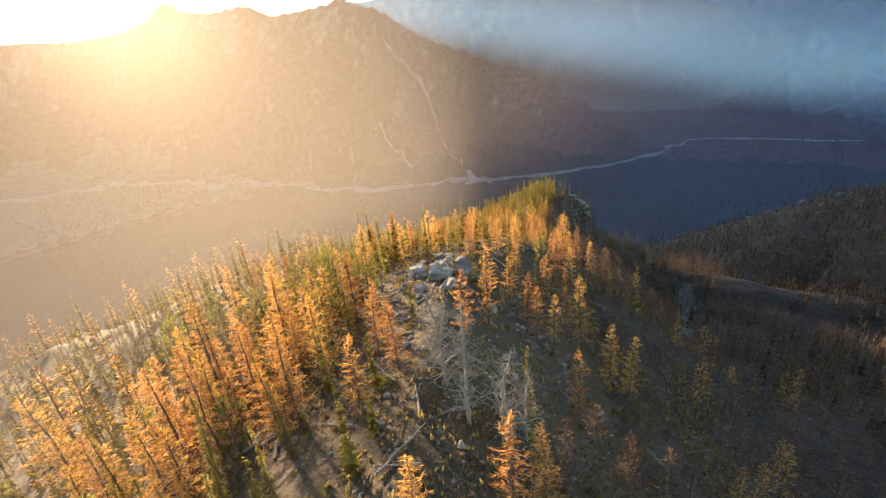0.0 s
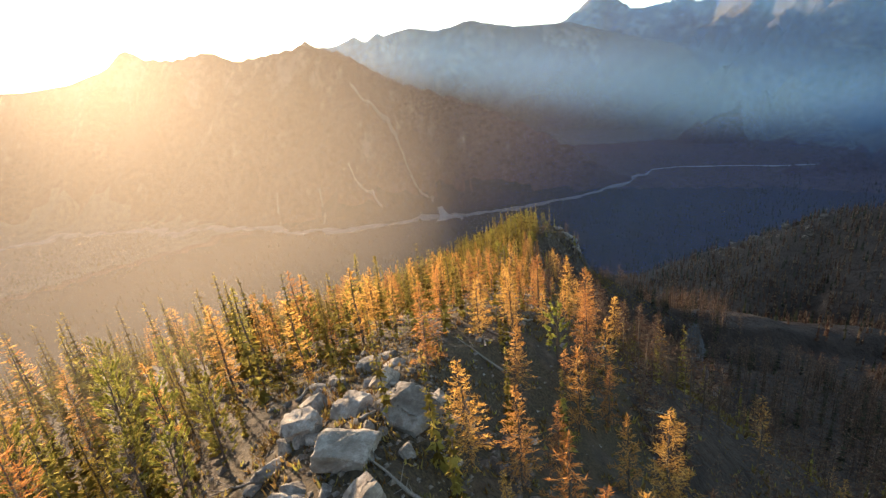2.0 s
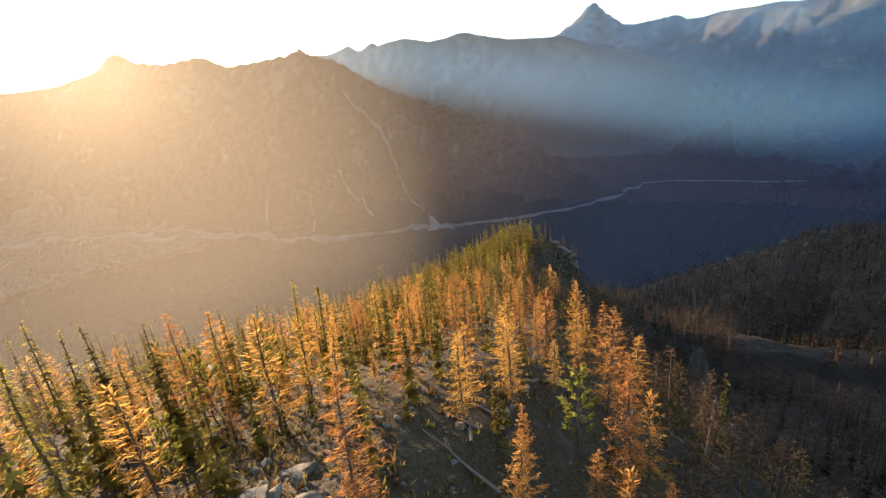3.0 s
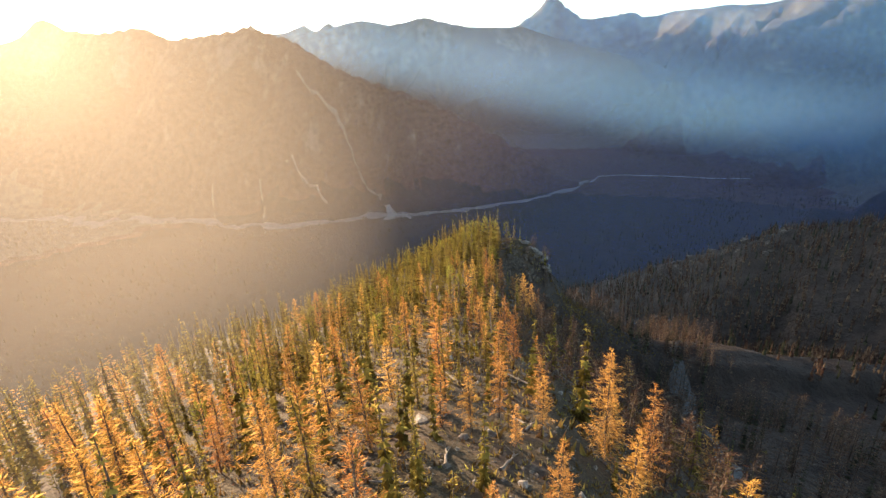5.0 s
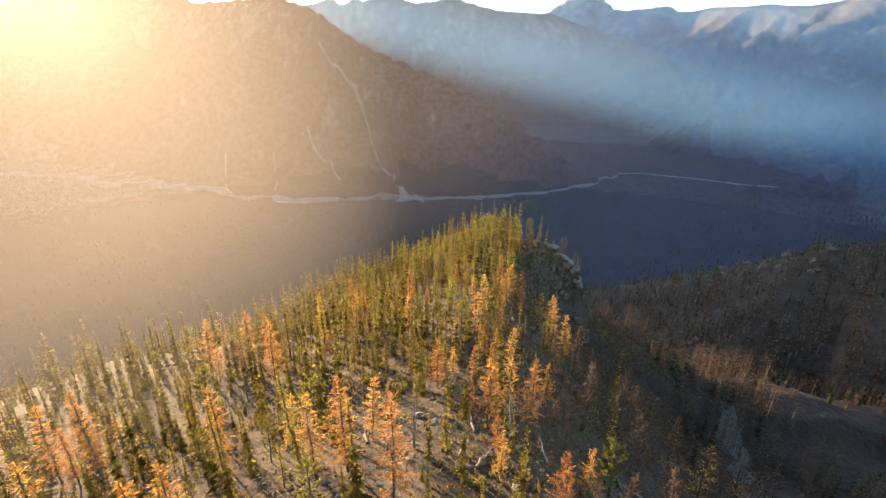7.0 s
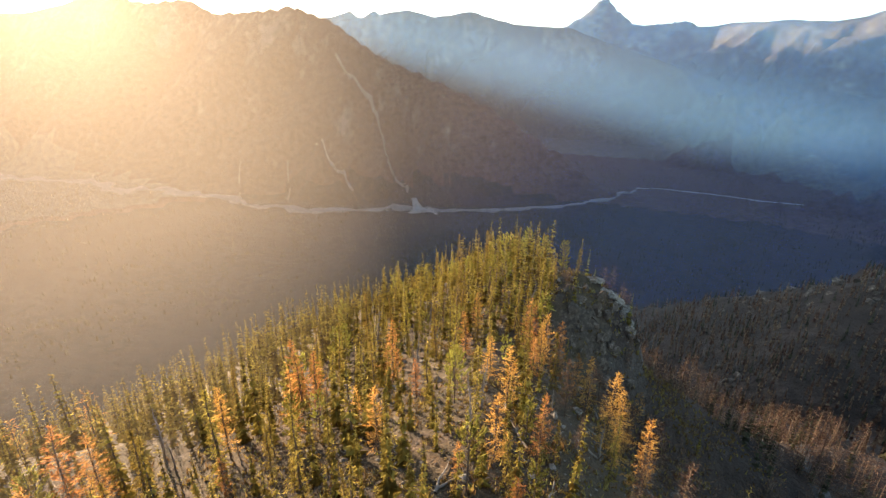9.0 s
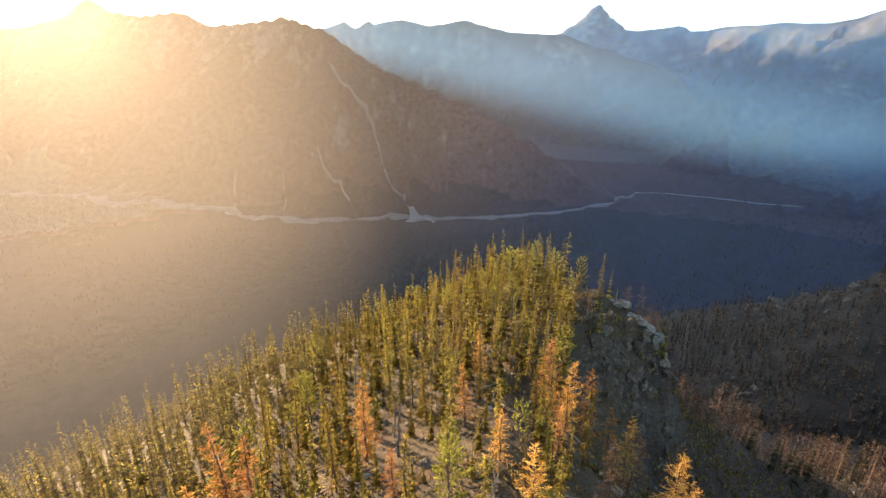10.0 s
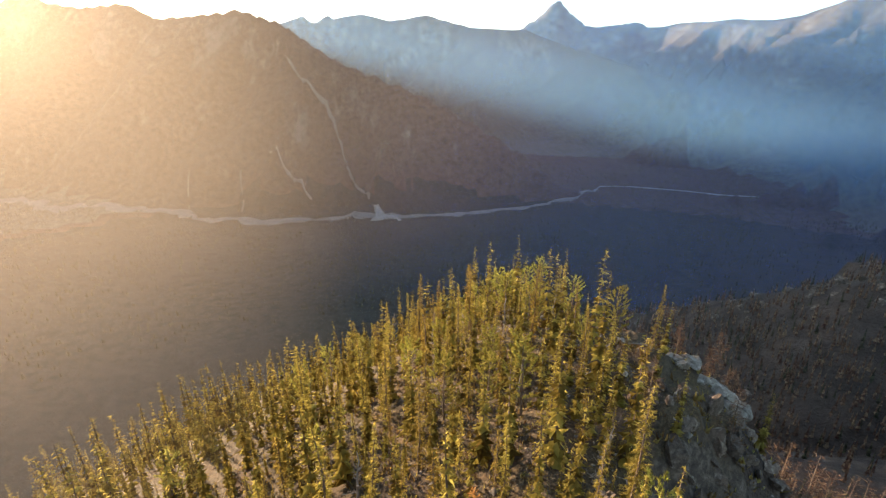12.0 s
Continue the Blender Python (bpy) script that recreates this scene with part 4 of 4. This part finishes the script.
for _ in range(80):
    x, y = rng.uniform(42, 58), rng.gauss(190.5, 3.5)
    s = rng.uniform(0.4, 1.1)
    set_rock("crag", rng.choice(crags), x, y, s, -0.05, "grey crag of the cliff at the ridge's end, darkened for shade", "crags of the cliff", rng.uniform(0.7, 1.2))
# A row of pale stone stands for the sunlit rim.
for k in range(22):
    set_rock("crag", rng.choice(rocks), 48.0 + 0.42 * k + rng.gauss(0, 0.3), 199.0 - 0.15 * k + rng.gauss(0, 0.5), rng.uniform(0.7, 1.2), 0.1, "pale granite slab that marks the sunlit edge of the cliff", "crags of the cliff", 1.3)
for _ in range(14):
    set_rock("crag", rng.choice(crags), rng.uniform(34.5, 40), rng.uniform(180, 187), rng.uniform(0.5, 1.2), 0.1, "grey crag on the steep side of the ridge, darkened for shade", "crags of the cliff")
for _ in range(40):
    s = rng.random()
    x, y = 300 - 50 * s + rng.gauss(-8, 9), 340 + 66 * s + rng.gauss(0, 9)
    set_rock("crag", rng.choice(crags), x, y, rng.uniform(1.2, 3.2), -0.15, "pale outcrop among shaded trees on the far spur", "outcrops on the spur", 0.8)
for _ in range(16):
    set_rock("crag", rng.choice(crags), rng.gauss(195, 12), rng.gauss(325, 5), rng.uniform(1.0, 2.6), 0.1, "pale outcrop among shaded trees on the far spur", "outcrops on the spur", 0.7)
for y0, y1, n, w in ((8, 75, 60, 9), (75, 165, 70, 12), (165, 222, 60, 16)):
    for _ in range(n):
        y = rng.uniform(y0, y1)
        x = spine_x(y) + rng.gauss(1, w * 0.6)
        set_rock("stone", rng.choice(stones), x, y, rng.uniform(0.18, 0.65) * (1.5 if rng.random() < 0.12 else 1), 0.15, "pale stone lying on the open ridge ground", "stones on the ridge")
# blocks in the stony runnel
for _ in range(60):
    s = rng.random()
    x, y = 70 + 40 * s + rng.gauss(0, 3.5), 128 + 85 * s + rng.gauss(0, 3)
    set_rock("stone", rng.choice(dark_stones), x, y, rng.uniform(0.3, 0.9), 0.15, "grey block in the stony runnel below the ridge", "blocks in the runnel")


def log_mesh(length, seed):
    r = np.random.default_rng(seed)
    s = np.linspace(-0.5, 0.5, 7)
    b = Builder()
    line = np.stack([s * length, r.normal(size=7) * 0.05, r.normal(size=7) * 0.03], 1)
    b.add(*tube(line, 0.11 - 0.08 * (s + 0.5), 7))
    for k in range(4):
        t = r.uniform(-0.3, 0.5)
        w = unit(np.array([0.5, r.normal(), abs(r.normal()) * 0.7]))
        b.add(*tube([np.array([t * length, 0, 0]), np.array([t * length, 0, 0]) + w * r.uniform(0.3, 1.1)], (0.03, 0.008), 3))
    return b.mesh("log", GREY_WOOD, True)


logs = [(n, log_mesh(n, 800 + k)) for k, n in enumerate((2.6, 3.6, 4.6, 3.1))]
for k in range(120):
    y = rng.uniform(12, 205)
    x = spine_x(y) + (rng.gauss(-1, 7) if k % 2 else rng.uniform(1, 20))
    size, me = rng.choice(logs)
    turn = rng.uniform(0, 180)
    dx, dy = math.cos(radians(turn)) * size / 2, math.sin(radians(turn)) * size / 2
    za, zb = ground_height(np.array([x - dx, x + dx]), np.array([y - dy, y + dy]))
    zc = float(ground_height(np.array([x]), np.array([y]))[0])
    ob = new("fallen_log", me)
    ob.matrix_basis = pose(x, y, max(zc, (za + zb) / 2) + 0.08) @ Matrix.Rotation(radians(turn), 4, "Z") @ Matrix.Rotation(-math.atan2(zb - za, size), 4, "Y")
    tagged(ob, "bleached fallen tree trunk with broken branch stubs", "log", "fallen logs on the ridge")

# big bare trees on the open crest
for x, y, h, n, turn in ((1.7, 23.6, 7.6, 0, 20), (-0.5, 23.4, 8.3, 0, 140), (-2.0, 27.6, 7.6, 0, 250), (3.4, 25.4, 6.0, 0, 80), (43.5, 163.0, 5.0, 0, 10), (45.5, 160.0, 4.5, 0, 200)):
    plant("tangle", x, y, float(ground_height(np.array([x]), np.array([y]))[0]), h, turn, "large bare tree with a tangle of twisted grey branches", 0.1, n == 0)


def bush(seed, mat, size):
    r = np.random.default_rng(seed)
    b = Builder()
    for k in range(420):
        d = unit(np.array([r.normal(), r.normal(), abs(r.normal()) * 0.8 + 0.1]))
        b.tuft(d * np.array([1, 1, 0.75]) * size * r.uniform(0.25, 0.9), unit(d + r.normal(size=3) * 0.5), size * r.uniform(0.10, 0.22), r, 0.25)
    return b.mesh("bush", mat)


bushes = [bush(900 + k, m, 1.0) for k, m in enumerate((PINE, SPRUCE, SHRUB, PINE, SHRUB))]
for k in range(110):
    y = rng.uniform(8, 205)
    x = spine_x(y) + rng.gauss(-2, 8)
    z = float(ground_height(np.array([x]), np.array([y]))[0])
    me = rng.choice(bushes)
    s = rng.uniform(0.35, 1.05)
    ob = new("shrub", me)
    ob.matrix_basis = pose(x, y, z - 0.05, 0, 0, rng.uniform(0, 360)) @ Matrix.Diagonal((s * 1.2, s * 1.1, s, 1))
    tagged(ob, "low rounded evergreen shrub on the stony ground" if me.materials[0] != SHRUB else "low brown autumn shrub on the stony ground", "shrub", "shrubs on the ridge")


def undergrowth(name, count, mat, lo, hi, label, seed, blades, side=-3, wide=15):
    """Grass and heath tufts too many to count."""
    g = np.random.default_rng(seed)
    y = g.uniform(4, 222, count)
    x = np.interp(y, SPINE_Y, SPINE_X) + g.normal(side, wide, count)
    ok = fbm(x / 9, y / 9, seed, 3) + g.normal(0, 0.08, count) > -0.02
    x, y = x[ok], y[ok]
    z = ground_height(x, y)
    c = np.repeat(np.stack([x, y, z - 0.03], 1), blades, 0)
    n = len(c)
    a = g.uniform(0, 6.28, n)
    h = g.uniform(lo, hi, n)
    c[:, :2] += g.normal(0, 0.12, (n, 2))
    side = np.stack([np.cos(a), np.sin(a), 0 * a], 1) * (h * 0.22)[:, None]
    tip = np.stack([g.normal(0, 0.35, n) * h, g.normal(0, 0.35, n) * h, h], 1)
    v = np.stack([c - side, c + side, c + tip], 1).reshape(-1, 3)
    ob = new(name, make_mesh(name, v, np.arange(3 * n).reshape(-1, 3), mat))
    return tagged(ob, label, "undergrowth", kind="stuff")


undergrowth("heath", 22000, SHRUB, 0.15, 0.45, "low brown heath and dry grass between the trees", 41, 5)
undergrowth("slope_heath", 9000, SHRUB, 0.35, 0.9, "brown heath and dead brush on the steep shaded side", 45, 4, 32, 13)
undergrowth("green_heath", 3000, PINE, 0.12, 0.35, "low green heath between the trees", 43, 5)


def pebbles(name, count, seed, label):
    """Loose stones too many to count."""
    g = np.random.default_rng(seed)
    y = np.concatenate([g.uniform(4, 222, count), g.normal(52, 7, count // 6)])
    x = np.interp(y, SPINE_Y, SPINE_X) + np.concatenate([g.normal(2, 9, count), g.normal(-1, 3, count // 6)])
    z = ground_height(x, y)
    r = g.uniform(0.05, 0.22, len(x)) * np.where(g.random(len(x)) < 0.1, 1.8, 1)
    base = np.array([(1, 0, 0), (0.2, 0.9, 0.1), (-0.9, 0.3, 0), (-0.3, -0.8, 0.1), (0.1, 0.1, 0.75)])
    v = (np.stack([x, y, z], 1)[:, None] + base[None] * r[:, None, None] * g.uniform(0.6, 1.3, (len(x), 5, 1))).reshape(-1, 3)
    f = np.array([(0, 1, 4), (1, 2, 4), (2, 3, 4), (3, 0, 4)])
    f = (np.arange(len(x))[:, None, None] * 5 + f[None]).reshape(-1, 3)
    ob = new(name, make_mesh(name, v, f, GRANITE))
    return tagged(ob, label, "stones", kind="stuff")


pebbles("rubble", 4500, 51, "loose pale stones scattered over the ridge ground")
